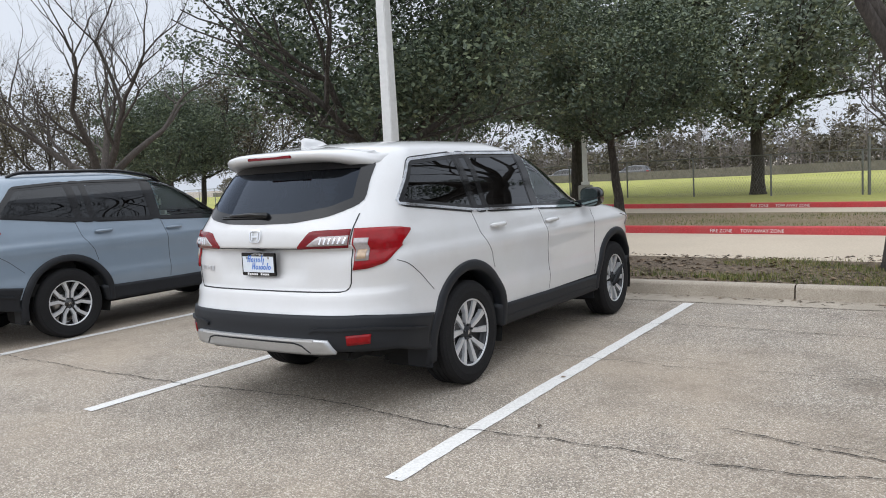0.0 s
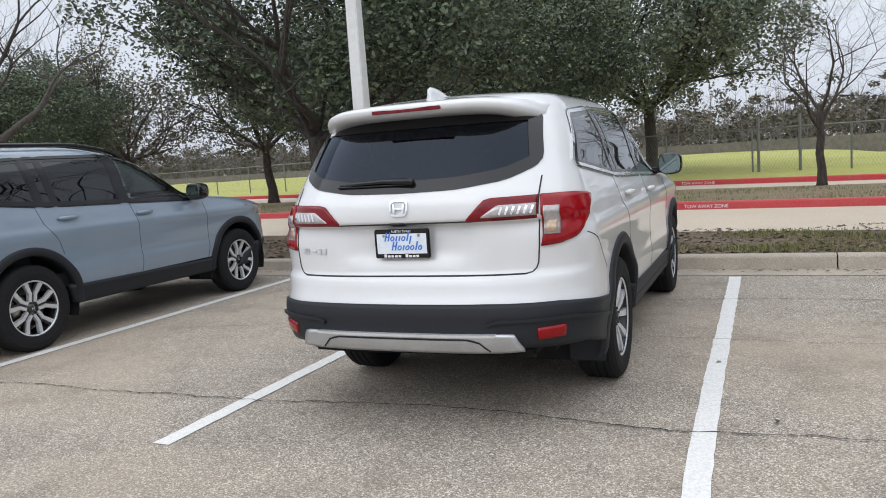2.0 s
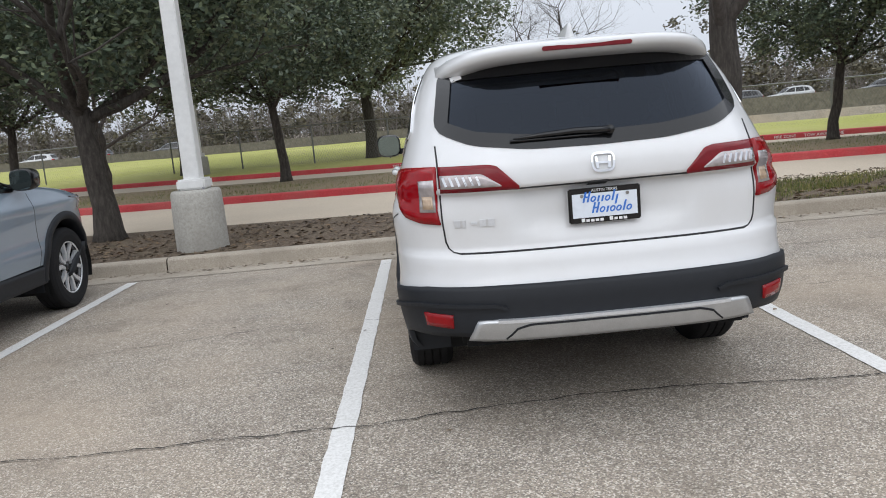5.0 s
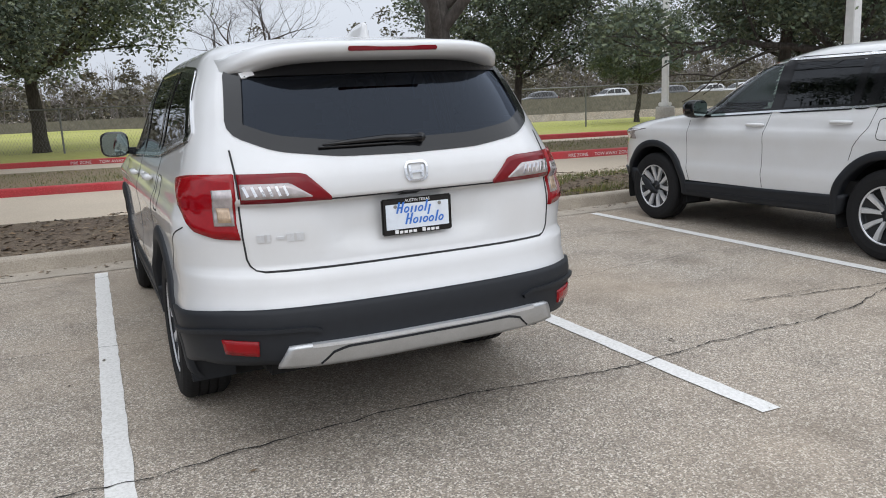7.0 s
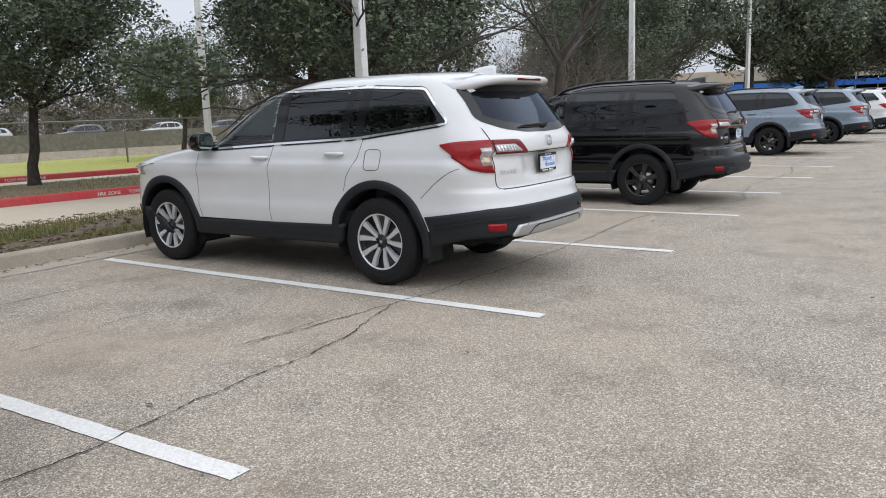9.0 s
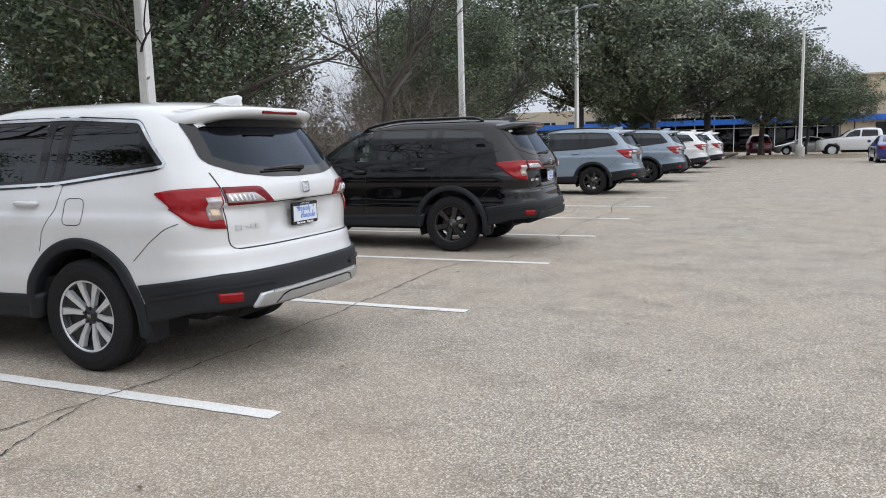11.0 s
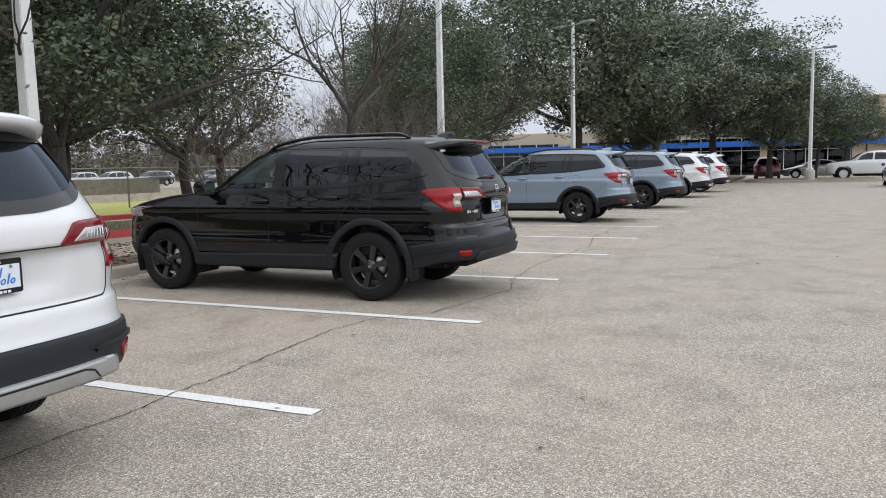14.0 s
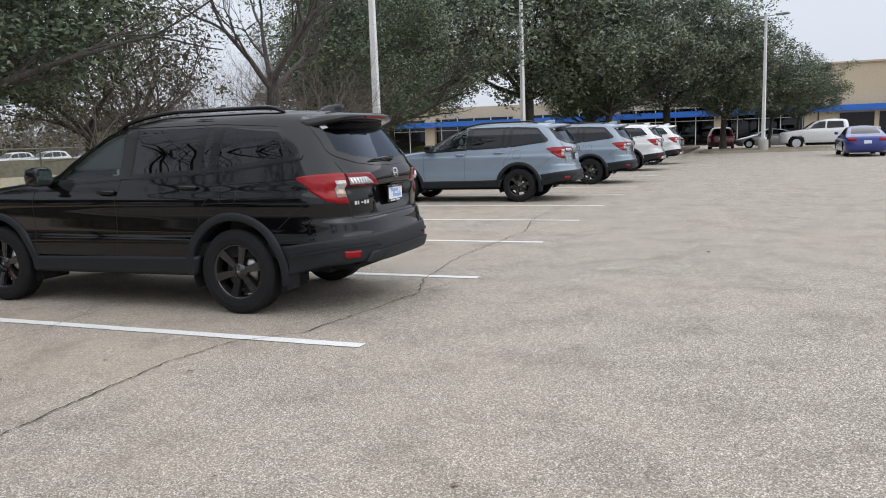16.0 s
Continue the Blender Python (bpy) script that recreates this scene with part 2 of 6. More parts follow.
structure("kerb_red_far", kerb_mesh(red_two, -60, 50, 0.2, 0.16), M_RED, "red painted fire lane kerb", "kerb")


def lawn_height(x, d):
    return 0.14 - 1.25 * smooth_step(0, 40, d) * smooth_step(3, 16, x) + 0.35 * math.exp(-((x + 9) / 9) ** 2 - ((d - 10) / 8) ** 2) + 0.12 * noise.noise((x * 0.15, d * 0.15, 1.0)) * smooth_step(0, 4, d)


def smooth_step(a, b, x):
    t = min(max((x - a) / (b - a), 0), 1)
    return t * t * (3 - 2 * t)


lawn_rows = []
for j in range(24):
    d = -1 + 41 * (j / 23) ** 1.4
    lawn_rows.append([(-140 + 2.5 * k, (red_two(-140 + 2.5 * k) + 0.19) if j == 0 else fence_y(-140 + 2.5 * k) + d, 0.14 if j == 0 else lawn_height(-140 + 2.5 * k, d)) for k in range(82)])
bml = bmesh.new()
grid(bml, lawn_rows)
structure("lawn", bml, M_LAWN, "yellow-green winter lawn behind the fence", "lawn", True)

# parking lines
lines_group = "white stall lines"


def stall_line(k, y0, y1, skew=0.0, bow=0.0):
    b = bmesh.new()
    rnd = random.Random(100 + k)
    n = 60
    rows = [[], []]
    for q in range(n + 1):
        y = y0 + (y1 - y0) * q / n
        dx = skew * q / n + bow * (1 - q / n) ** 6
        rows[0].append((-0.056 + dx + rnd.uniform(-0.004, 0.004), y, 0.005))
        rows[1].append((0.056 + dx + rnd.uniform(-0.004, 0.004), y, 0.005))
    grid(b, rows[::-1])
    o = new("stall_line", mesh_of("stall_line", b, M_PAINT_LINE))
    o.location.x = STALL * k - (0.03 if k == 1 else 0.0)
    tagged(o, "worn white painted stall line on the asphalt", "road marking", lines_group, "structure")


for k in range(-4, 20):
    stall_line(k, 0.0 + 0.02 * ((k * 7) % 3 - 1), 5.28, {0: -0.04, 1: -0.12, -1: -0.02}.get(k, 0.0), 0.025 if k == 1 else 0.0)


# ---- vehicle materials ----
def paint_material(name, colour, metallic=0.0, rough=0.35, flake=0.0):
    m, n, l, b = mat(name, rough, metallic)
    v = coords(n, l)
    g = noise_tex(n, l, v, 900.0, 1)
    lo = tuple(c * (1 - 0.05 - flake) for c in colour)
    hi = tuple(min(1, c * (1 + 0.03 + flake)) for c in colour)
    c = ramp(n, l, g, [(0.3, lo), (0.7, hi)])
    dust = noise_tex(n, l, v, 2.3, 5, 0.7)
    c = mixc(n, l, c, ramp(n, l, dust, [(0.35, (1, 1, 1)), (0.8, (0.93, 0.92, 0.90))]), 1.0, "MULTIPLY")
    l.new(c, b.inputs["Base Color"])
    b.inputs["Coat Weight"].default_value = 1.0
    b.inputs["Coat Roughness"].default_value = 0.04
    return m


def glass_material(name, tint, ior=1.5, gloss=(0.95, 0.97, 1.0)):
    m = bpy.data.materials.new(name)
    m.use_nodes = True
    n, l = m.node_tree.nodes, m.node_tree.links
    n.clear()
    out, mx, tr, gl, fr = (n.new(k) for k in ("ShaderNodeOutputMaterial", "ShaderNodeMixShader", "ShaderNodeBsdfTransparent", "ShaderNodeBsdfGlossy", "ShaderNodeFresnel"))
    tr.inputs["Color"].default_value = rgb(tint)
    gl.inputs["Roughness"].default_value = 0.015
    gl.inputs["Color"].default_value = rgb(gloss)
    fr.inputs["IOR"].default_value = ior
    l.new(fr.outputs[0], mx.inputs[0])
    l.new(tr.outputs[0], mx.inputs[1])
    l.new(gl.outputs[0], mx.inputs[2])
    l.new(mx.outputs[0], out.inputs["Surface"])
    return m


def plain(name, colour, rough=0.5, metal=0.0, grain=60.0, vary=0.12, bump_s=0.0, coat=0.0):
    m, n, l, b = mat(name, rough, metal)
    v = coords(n, l)
    g = noise_tex(n, l, v, grain, 4)
    g2 = noise_tex(n, l, v, grain * 0.06, 4)
    c = ramp(n, l, g, [(0.3, tuple(c * (1 - vary) for c in colour)), (0.7, tuple(min(1, c * (1 + vary)) for c in colour))])
    c = mixc(n, l, c, ramp(n, l, g2, [(0.3, (0.88, 0.88, 0.88)), (0.7, (1.05, 1.05, 1.05))]), 0.8, "MULTIPLY")
    l.new(c, b.inputs["Base Color"])
    b.inputs["Coat Weight"].default_value = coat
    if bump_s:
        bump(n, l, b, g, bump_s, 0.002)
    return m


M_WHITE = paint_material("white pearl car paint", (0.68, 0.685, 0.695))
M_GREY = paint_material("blue-grey car paint", (0.215, 0.275, 0.345), 0.1, 0.30, 0.05)
M_BLACK = paint_material("gloss black car paint", (0.003, 0.003, 0.004), 0.0, 0.5)
M_BLACK.node_tree.nodes["Principled BSDF"].inputs["Specular IOR Level"].default_value = 0.0
M_BLACK.node_tree.nodes["Principled BSDF"].inputs["Coat IOR"].default_value = 1.5
M_BLUE = paint_material("deep blue car paint", (0.02, 0.035, 0.22), 0.3, 0.3)
M_MAROON = paint_material("dark red car paint", (0.10, 0.012, 0.02), 0.3, 0.3)
M_SILVER = paint_material("silver car paint", (0.45, 0.46, 0.46), 0.5, 0.3)
M_DARKCAR = paint_material("charcoal car paint", (0.035, 0.038, 0.042), 0.2, 0.3)
M_CLAD = plain("black moulded plastic", (0.013, 0.015, 0.019), 0.55, 0, 400, 0.15, 0.15)
M_TYRE = plain("tyre rubber", (0.017, 0.017, 0.018), 0.75, 0, 90, 0.2, 0.2)
for mm, k in ((M_CLAD, 0.34), (M_TYRE, 0.15)):
    mm.node_tree.nodes["Principled BSDF"].inputs["Specular IOR Level"].default_value = k
M_WELL = plain("wheel well liner", (0.006, 0.006, 0.006), 0.95)
M_SEAM = plain("dark panel gap and ledge shade", (0.012, 0.012, 0.013), 0.7)
M_CHROME = plain("bright chrome", (0.82, 0.83, 0.85), 0.10, 1.0, 30, 0.03)
M_ALLOY = plain("machined alloy", (0.70, 0.715, 0.74), 0.30, 0.55, 120, 0.06)
M_SKID = plain("satin silver plastic", (0.50, 0.51, 0.52), 0.32, 0.75, 200, 0.06)
M_RIMBLACK = plain("gloss black rim", (0.012, 0.012, 0.013), 0.25, 0, 80, 0.1, 0, 0.6)
M_RIMGREY = plain("dark grey rim pocket", (0.03, 0.032, 0.036), 0.35, 0.4, 80, 0.1)
M_DISC = plain("brake disc steel", (0.35, 0.34, 0.33), 0.35, 1.0)
M_GLASS = glass_material("privacy tinted glass", (0.016, 0.018, 0.023), 1.62)
M_GLASS_R = glass_material("dark rear window glass", (0.012, 0.017, 0.032), 1.45, (0.70, 0.80, 0.98))
M_GLASS_F = glass_material("clear green-tinted glass", (0.78, 0.88, 0.82))
M_FRIT = plain("black glass border", (0.006, 0.006, 0.007), 0.12)
M_RED_LENS = plain("red lamp lens", (0.27, 0.002, 0.006), 0.12, 0, 30, 0.12, 0, 0.3)
M_DARK_RED = plain("dark red lamp band", (0.17, 0.003, 0.008), 0.12, 0, 30, 0.12, 0, 0.3)
for mm in (M_RED_LENS, M_DARK_RED):
    mm.node_tree.nodes["Principled BSDF"].inputs["Specular IOR Level"].default_value = 0.2
M_CLEAR_LENS = plain("clear ribbed lamp lens", (0.40, 0.36, 0.36), 0.12, 0.35, 25, 0.25, 0.4, 1.0)
M_AMBER = plain("amber lamp lens", (0.50, 0.36, 0.24), 0.2, 0.2, 40, 0.25, 0.3, 1.0)
M_PLATE = plain("white dealer plate", (0.72, 0.77, 0.84), 0.4, 0, 50, 0.04)
M_PLATE_BLUE = plain("blue plate print", (0.035, 0.17, 0.60), 0.4, 0, 50, 0.06)
M_PRINT_WHITE = plain("white print", (0.78, 0.78, 0.78), 0.5, 0, 50, 0.04)
M_SEAT = plain("dark grey seat cloth", (0.07, 0.07, 0.072), 0.9, 0, 200, 0.2, 0.3)
M_PALE_TRIM = plain("pale seat cover", (0.45, 0.45, 0.44), 0.8, 0, 100, 0.1)
# dark green base colour stands in for the reflection of trees behind
M_MIRROR = plain("mirror glass with dark reflection tint", (0.22, 0.27, 0.26), 0.02, 1.0, 10, 0.01)


# ---- the large SUV: stacked plan outlines ----
def curve(pts):
    """A smooth monotone curve through points, tabulated."""
    xs = np.array([p[0] for p in pts], float)
    ys = np.array([p[1] for p in pts], float)
    h = np.diff(xs)
    d = np.diff(ys) / h
    m = np.zeros(len(xs))
    m[0], m[-1] = d[0], d[-1]
    for k in range(1, len(xs) - 1):
        if d[k - 1] * d[k] > 0:
            w1, w2 = 2 * h[k] + h[k - 1], h[k] + 2 * h[k - 1]
            m[k] = (w1 + w2) / (w1 / d[k - 1] + w2 / d[k])

    def exact(x):
        x = min(max(x, xs[0]), xs[-1])
        k = min(int(np.searchsorted(xs, x, "right")) - 1, len(xs) - 2)
        t = (x - xs[k]) / h[k]
        return float(ys[k] * (1 + 2 * t) * (1 - t) ** 2 + h[k] * m[k] * t * (1 - t) ** 2 + ys[k + 1] * t * t * (3 - 2 * t) - h[k] * m[k + 1] * t * t * (1 - t))
    first, last, count = float(xs[0]), float(xs[-1]), 1200
    table = [exact(first + (last - first) * k / count) for k in range(count + 1)] + [float(ys[-1])]
    per = count / (last - first)

    def f(x):
        p = (min(max(x, first), last) - first) * per
        k = int(p)
        return table[k] + (table[k + 1] - table[k]) * (p - k)
    return f


def smooth01(a, b, x):
    t = min(max((x - a) / (b - a), 0), 1)
    return t * t * (3 - 2 * t)


class Shell:
    """A car body as horizontal outlines stacked in height."""

    def __init__(self, width, rear, front, lr, lf, q, qf, levels, recess=0.0):
        self.w, self.yr, self.yf, self.lr, self.lf, self.q, self.qf = (curve(c) for c in (width, rear, front, lr, lf, q, qf))
        self.levels, self.recess = levels, recess

    def extra(self, x, z):
        if not self.recess:
            return 0.0
        return self.recess * smooth01(0.44, 0.33, abs(x) + 0.25 * (1.09 - z)) * smooth01(0.86, 0.95, z) * (1 - smooth01(1.085, 1.098, z))

    def rear(self, x, z):
        r = min(abs(x) / self.w(z), 1.0)
        return Vector((x, self.yr(z) + self.lr(z) * (1 - (1 - r ** self.q(z)) ** 0.5) + self.extra(x, z), z))

    def front(self, x, z):
        r = min(abs(x) / self.w(z), 1.0)
        return Vector((x, self.yf(z) - self.lf(z) * (1 - (1 - r ** self.qf(z)) ** 0.5), z))

    def side(self, y, z, s=1):
        w, d, e = self.w(z), (y - self.yr(z)) / self.lr(z), (self.yf(z) - y) / self.lf(z)
        x = w
        if d < 1:
            x = w * max(1 - (1 - max(d, 0)) ** 2, 0) ** (1 / self.q(z))
        elif e < 1:
            x = w * max(1 - (1 - max(e, 0)) ** 2, 0) ** (1 / self.qf(z))
        return Vector((s * x, y, z))

    def around(self, a, z, s=1):
        """a under 1: x as a share of the width, on the rear; over 1: metres forward of the corner's end, on the side."""
        if a <= 0.93:
            return self.rear(s * a * self.w(z), z)
        y0 = self.rear(0.93 * self.w(z), z).y
        return self.side(y0 + (a - 0.93), z, s)

    def outline(self, z, nside=92):
        w = self.w(z)
        pts = [self.rear(w * k / 14 * 0.9, z) for k in range(15)]
        y0 = pts[-1].y
        y1 = self.front(w * 0.9, z).y
        n = nside
        for k in range(1, n):
            t = k / n
            pts.append(self.side(y0 + (y1 - y0) * t, z))
        pts += [self.front(w * 0.9 * k / 10, z) for k in range(10, -1, -1)]
        return pts

    def mesh(self, keep):
        bm = bmesh.new()
        rows = []
        for z in self.levels:
            half = self.outline(z)
            ring = half + [Vector((-p.x, p.y, p.z)) for p in half[-2:0:-1]]
            rows.append([bm.verts.new(p) for p in ring])
        n = len(rows[0])
        for a, b in zip(rows, rows[1:]):
            for k in range(n):
                q = (a[k], a[(k + 1) % n], b[(k + 1) % n], b[k])
                if keep(q):
                    bm.faces.new(q)
        bm.faces.new(rows[-1])
        lone = [v for v in bm.verts if not v.link_faces]
        bmesh.ops.delete(bm, geom=lone, context="VERTS")
        return bm


def inside(poly, u, v):
    c, j = False, len(poly) - 1
    for i in range(len(poly)):
        (a, b), (p, q) = poly[i], poly[j]
        if (b > v) != (q > v) and u < (p - a) * (v - b) / (q - b) + a:
            c = not c
        j = i
    return c


def resample(line, n):
    pts = [Vector((*p, 0)) if len(p) == 2 else Vector(p) for p in line]
    acc = [0.0]
    for a, b in zip(pts, pts[1:]):
        acc.append(acc[-1] + (b - a).length)
    res = []
    for k in range(n + 1):
        s = acc[-1] * k / n
        i = min(max(int(np.searchsorted(acc, s, "right")) - 1, 0), len(pts) - 2)
        t = (s - acc[i]) / max(acc[i + 1] - acc[i], 1e-9)
        res.append(pts[i].lerp(pts[i + 1], min(t, 1)))
    return [(p.x, p.y) for p in res]


def rounded(poly, r=0.04, seg=4):
    """A closed polygon with its corners rounded."""
    res = []
    n = len(poly)
    for k in range(n):
        p, a, b = Vector(poly[k]), Vector(poly[k - 1]), Vector(poly[(k + 1) % n])
        da, db = (a - p), (b - p)
        ra, rb = min(r, da.length * 0.45), min(r, db.length * 0.45)
        s, e = p + da.normalized() * ra, p + db.normalized() * rb
        for q in range(seg + 1):
            t = q / seg
            res.append(tuple((1 - t) ** 2 * s + 2 * t * (1 - t) * p + t * t * e))
    return res


def normal_at(chart, u, v, s):
    e = 0.006
    a = chart(u + e, v) - chart(u - e, v)
    b = chart(u, v + e) - chart(u, v - e)
    n = a.cross(b)
    n = n.normalized() if n.length > 1e-12 else Vector((0, -1, 0))
    mid = chart(u, v) - Vector((0, 2.3, 0.9))
    return n if n.dot(mid) >= 0 else -n


def patch(bm, chart, lower, upper, n, m, off=0.004, lip=0.012):
    """A panel ruled between two lines of a chart, lying off the body by off, with its rim turned in."""
    lo, hi = resample(lower, n), resample(upper, n)
    pts = []
    for j in range(m + 1):
        t = j / m
        row = []
        for a, b in zip(lo, hi):
            u, v = a[0] * (1 - t) + b[0] * t, a[1] * (1 - t) + b[1] * t
            row.append(chart(u, v) + normal_at(chart, u, v, 1) * off)
        pts.append(row)
    vs = grid(bm, pts)
    if lip:
        rim = [(0, k) for k in range(n + 1)] + [(j, n) for j in range(1, m + 1)] + [(m, k) for k in range(n - 1, -1, -1)] + [(j, 0) for j in range(m - 1, 0, -1)]
        ins = []
        for j, k in rim:
            a, b = lo[k], hi[k]
            t = j / m
            u, v = a[0] * (1 - t) + b[0] * t, a[1] * (1 - t) + b[1] * t
            ins.append(bm.verts.new(chart(u, v) - normal_at(chart, u, v, 1) * lip))
        for q in range(len(rim)):
            r = (q + 1) % len(rim)
            bm.faces.new((vs[rim[q][0]][rim[q][1]], ins[q], ins[r], vs[rim[r][0]][rim[r][1]]))
    return vs


def ribbon(bm, chart, line, width, off=0.0025, closed=False, inner=None, step=0.03, lip=0.006):
    """A band along a line of a chart; inner and width are the reach to either side."""
    pts = list(line) + ([line[0]] if closed else [])
    length = sum(math.dist(a, b) for a, b in zip(pts, pts[1:]))
    pts = resample(pts, max(2, int(length / step)))
    if closed:
        pts = pts[:-1]
    n = len(pts)
    a_w = width / 2 if inner is None else width
    b_w = width / 2 if inner is None else inner
    cross = []
    for k, p in enumerate(pts):
        a = pts[(k - 1) % n] if closed or k else pts[0]
        b = pts[(k + 1) % n] if closed or k < n - 1 else pts[-1]
        d = Vector((b[0] - a[0], b[1] - a[1]))
        d = d.normalized() if d.length > 1e-9 else Vector((1, 0))
        o = Vector((d.y, -d.x))
        row = []
        for w, h in ((a_w, -lip), (a_w, off), (-b_w, off), (-b_w, -lip)):
            u, v = p[0] + o.x * w, p[1] + o.y * w
            row.append(bm.verts.new(chart(u, v) + normal_at(chart, u, v, 1) * h))
        cross.append(row)
    for k in range(n if closed else n - 1):
        a, b = cross[k], cross[(k + 1) % n]
        for q in range(3):
            bm.faces.new((a[q], a[q + 1], b[q + 1], b[q]))


def mirrored(bm):
    """Adds the mirror image across the car's middle."""
    geom = bm.verts[:] + bm.edges[:] + bm.faces[:]
    d = bmesh.ops.duplicate(bm, geom=geom)["geom"]
    for v in d:
        if isinstance(v, bmesh.types.BMVert):
            v.co.x = -v.co.x
    bmesh.ops.reverse_faces(bm, faces=[f for f in d if isinstance(f, bmesh.types.BMFace)])
    return bm


def panel_fill(bm, chart, poly, off=0.0, spread=0.05):
    """A glass panel filling a closed outline of a chart, as a fan of rows between its left and right runs."""
    vs = sorted({round(p[1], 4) for p in poly})
    lo_v, hi_v = vs[0] + 1e-4, vs[-1] - 1e-4
    m = max(4, int((hi_v - lo_v) / 0.03))
    rows = []
    for j in range(m + 1):
        v = lo_v + (hi_v - lo_v) * j / m
        us = []
        k = len(poly)
        for i in range(k):
            (a, b), (c, d) = poly[i], poly[(i + 1) % k]
            if (b > v) != (d > v):
                us.append(a + (c - a) * (v - b) / (d - b))
        u0, u1 = min(us), max(us)
        rows.append([(u0 + (u1 - u0) * q / 14, v) for q in range(15)])
    grid(bm, [[chart(u, v) + normal_at(chart, u, v, 1) * off for u, v in r] for r in rows])
    bm.normal_update()
    u, v = rows[m // 2][7]
    bm.faces.ensure_lookup_table()
    if bm.faces[len(bm.faces) // 2].normal.dot(normal_at(chart, u, v, 1)) < 0:
        bmesh.ops.reverse_faces(bm, faces=bm.faces[:])


LEVELS = [0.49, 0.55, 0.6, 0.64, 0.67, 0.7, 0.73, 0.765, 0.795, 0.812, 0.828, 0.85, 0.88, 0.91, 0.94, 0.97, 1.0, 1.02, 1.04, 1.055, 1.07, 1.083, 1.092, 1.102, 1.115, 1.13, 1.145, 1.16, 1.18,
          1.2, 1.225, 1.25, 1.275, 1.3, 1.33, 1.36, 1.39, 1.42, 1.45, 1.48, 1.51, 1.54, 1.57, 1.6, 1.625, 1.65, 1.67, 1.688, 1.704, 1.718, 1.73, 1.741, 1.751, 1.76, 1.768, 1.775, 1.781, 1.786, 1.79]
SUV = Shell(
    width=[(0.22, 0.86), (0.3, 0.892), (0.42, 0.908), (0.55, 0.928), (0.62, 0.934), (0.72, 0.924), (0.86, 0.926), (0.97, 0.936), (1.02, 0.930), (1.06, 0.914), (1.14, 0.892), (1.2, 0.872), (1.36, 0.820), (1.5, 0.783), (1.62, 0.730), (1.67, 0.703), (1.704, 0.676), (1.73, 0.642), (1.755, 0.585), (1.775, 0.485), (1.79, 0.28)],
    rear=[(0.22, 0.36), (0.3, 0.2), (0.38, 0.07), (0.45, 0.02), (0.52, 0.0), (0.62, 0.0), (0.68, 0.012), (0.72, 0.03), (0.79, 0.045), (0.812, 0.055), (0.83, 0.078), (0.9, 0.084), (1.0, 0.088), (1.085, 0.095), (1.098, 0.062), (1.13, 0.06), (1.2, 0.07), (1.26, 0.105), (1.36, 0.17), (1.5, 0.265), (1.6, 0.335), (1.66, 0.38), (1.704, 0.43), (1.73, 0.47), (1.755, 0.57), (1.775, 0.78), (1.79, 1.2)],
    front=[(0.22, 4.5), (0.3, 4.78), (0.45, 4.92), (0.6, 4.96), (0.8, 4.95), (0.92, 4.9), (0.98, 4.85), (1.03, 4.74), (1.08, 4.56), (1.13, 4.26), (1.17, 3.92), (1.2, 3.66), (1.36, 3.34), (1.5, 3.09), (1.62, 2.86), (1.67, 2.72), (1.704, 2.62), (1.73, 2.52), (1.755, 2.4), (1.775, 2.24), (1.79, 2.0)],
    lr=[(0.22, 0.52), (0.6, 0.50), (0.8, 0.46), (0.95, 0.44), (1.1, 0.47), (1.2, 0.50), (1.3, 0.48), (1.6, 0.46), (1.72, 0.5), (1.79, 0.6)],
    lf=[(0.22, 0.8), (0.9, 0.8), (1.0, 0.62), (1.12, 0.58), (1.2, 0.58), (1.4, 0.55), (1.65, 0.5), (1.72, 0.55), (1.79, 0.4)],
    q=[(0.22, 3.5), (0.7, 3.5), (1.1, 3.7), (1.25, 3.6), (1.6, 3.2), (1.72, 2.8), (1.79, 2.2)],
    qf=[(0.22, 3.4), (0.9, 3.4), (1.0, 4.4), (1.12, 4.4), (1.2, 3.8), (1.6, 3.4), (1.72, 2.8), (1.79, 2.2)],
    levels=LEVELS, recess=0.030)

REAR_AXLE, FRONT_AXLE, WHEEL_R = 1.20, 4.03, 0.375
REAR_GLASS = rounded([(-0.70, 1.365), (-0.55, 1.295), (-0.3, 1.262), (0, 1.256), (0.3, 1.262), (0.55, 1.295), (0.70, 1.365), (0.645, 1.64), (-0.645, 1.64)], 0.05)
WIN_FRONT = rounded([(3.30, 1.172), (2.42, 1.212), (2.40, 1.652), (2.62, 1.635), (2.92, 1.53)], 0.03)
WIN_MID = rounded([(2.33, 1.216), (1.60, 1.246), (1.56, 1.652), (2.30, 1.655)], 0.025)
WIN_QUARTER = rounded([(1.57, 1.248), (1.45, 1.252), (1.41, 1.653), (1.53, 1.653)], 0.02)
WIN_REAR = rounded([(1.40, 1.255), (0.56, 1.352), (0.80, 1.615), (1.36, 1.652)], 0.035)
WIN_SCREEN = rounded([(-0.80, 1.215), (0.80, 1.215), (0.62, 1.655), (-0.62, 1.655)], 0.04)
SIDE_GLASS = rounded([(3.33, 1.160), (2.40, 1.204), (1.42, 1.243), (0.52, 1.345), (0.785, 1.625), (1.4, 1.664), (2.4, 1.664), (2.65, 1.645), (2.95, 1.54)], 0.035)


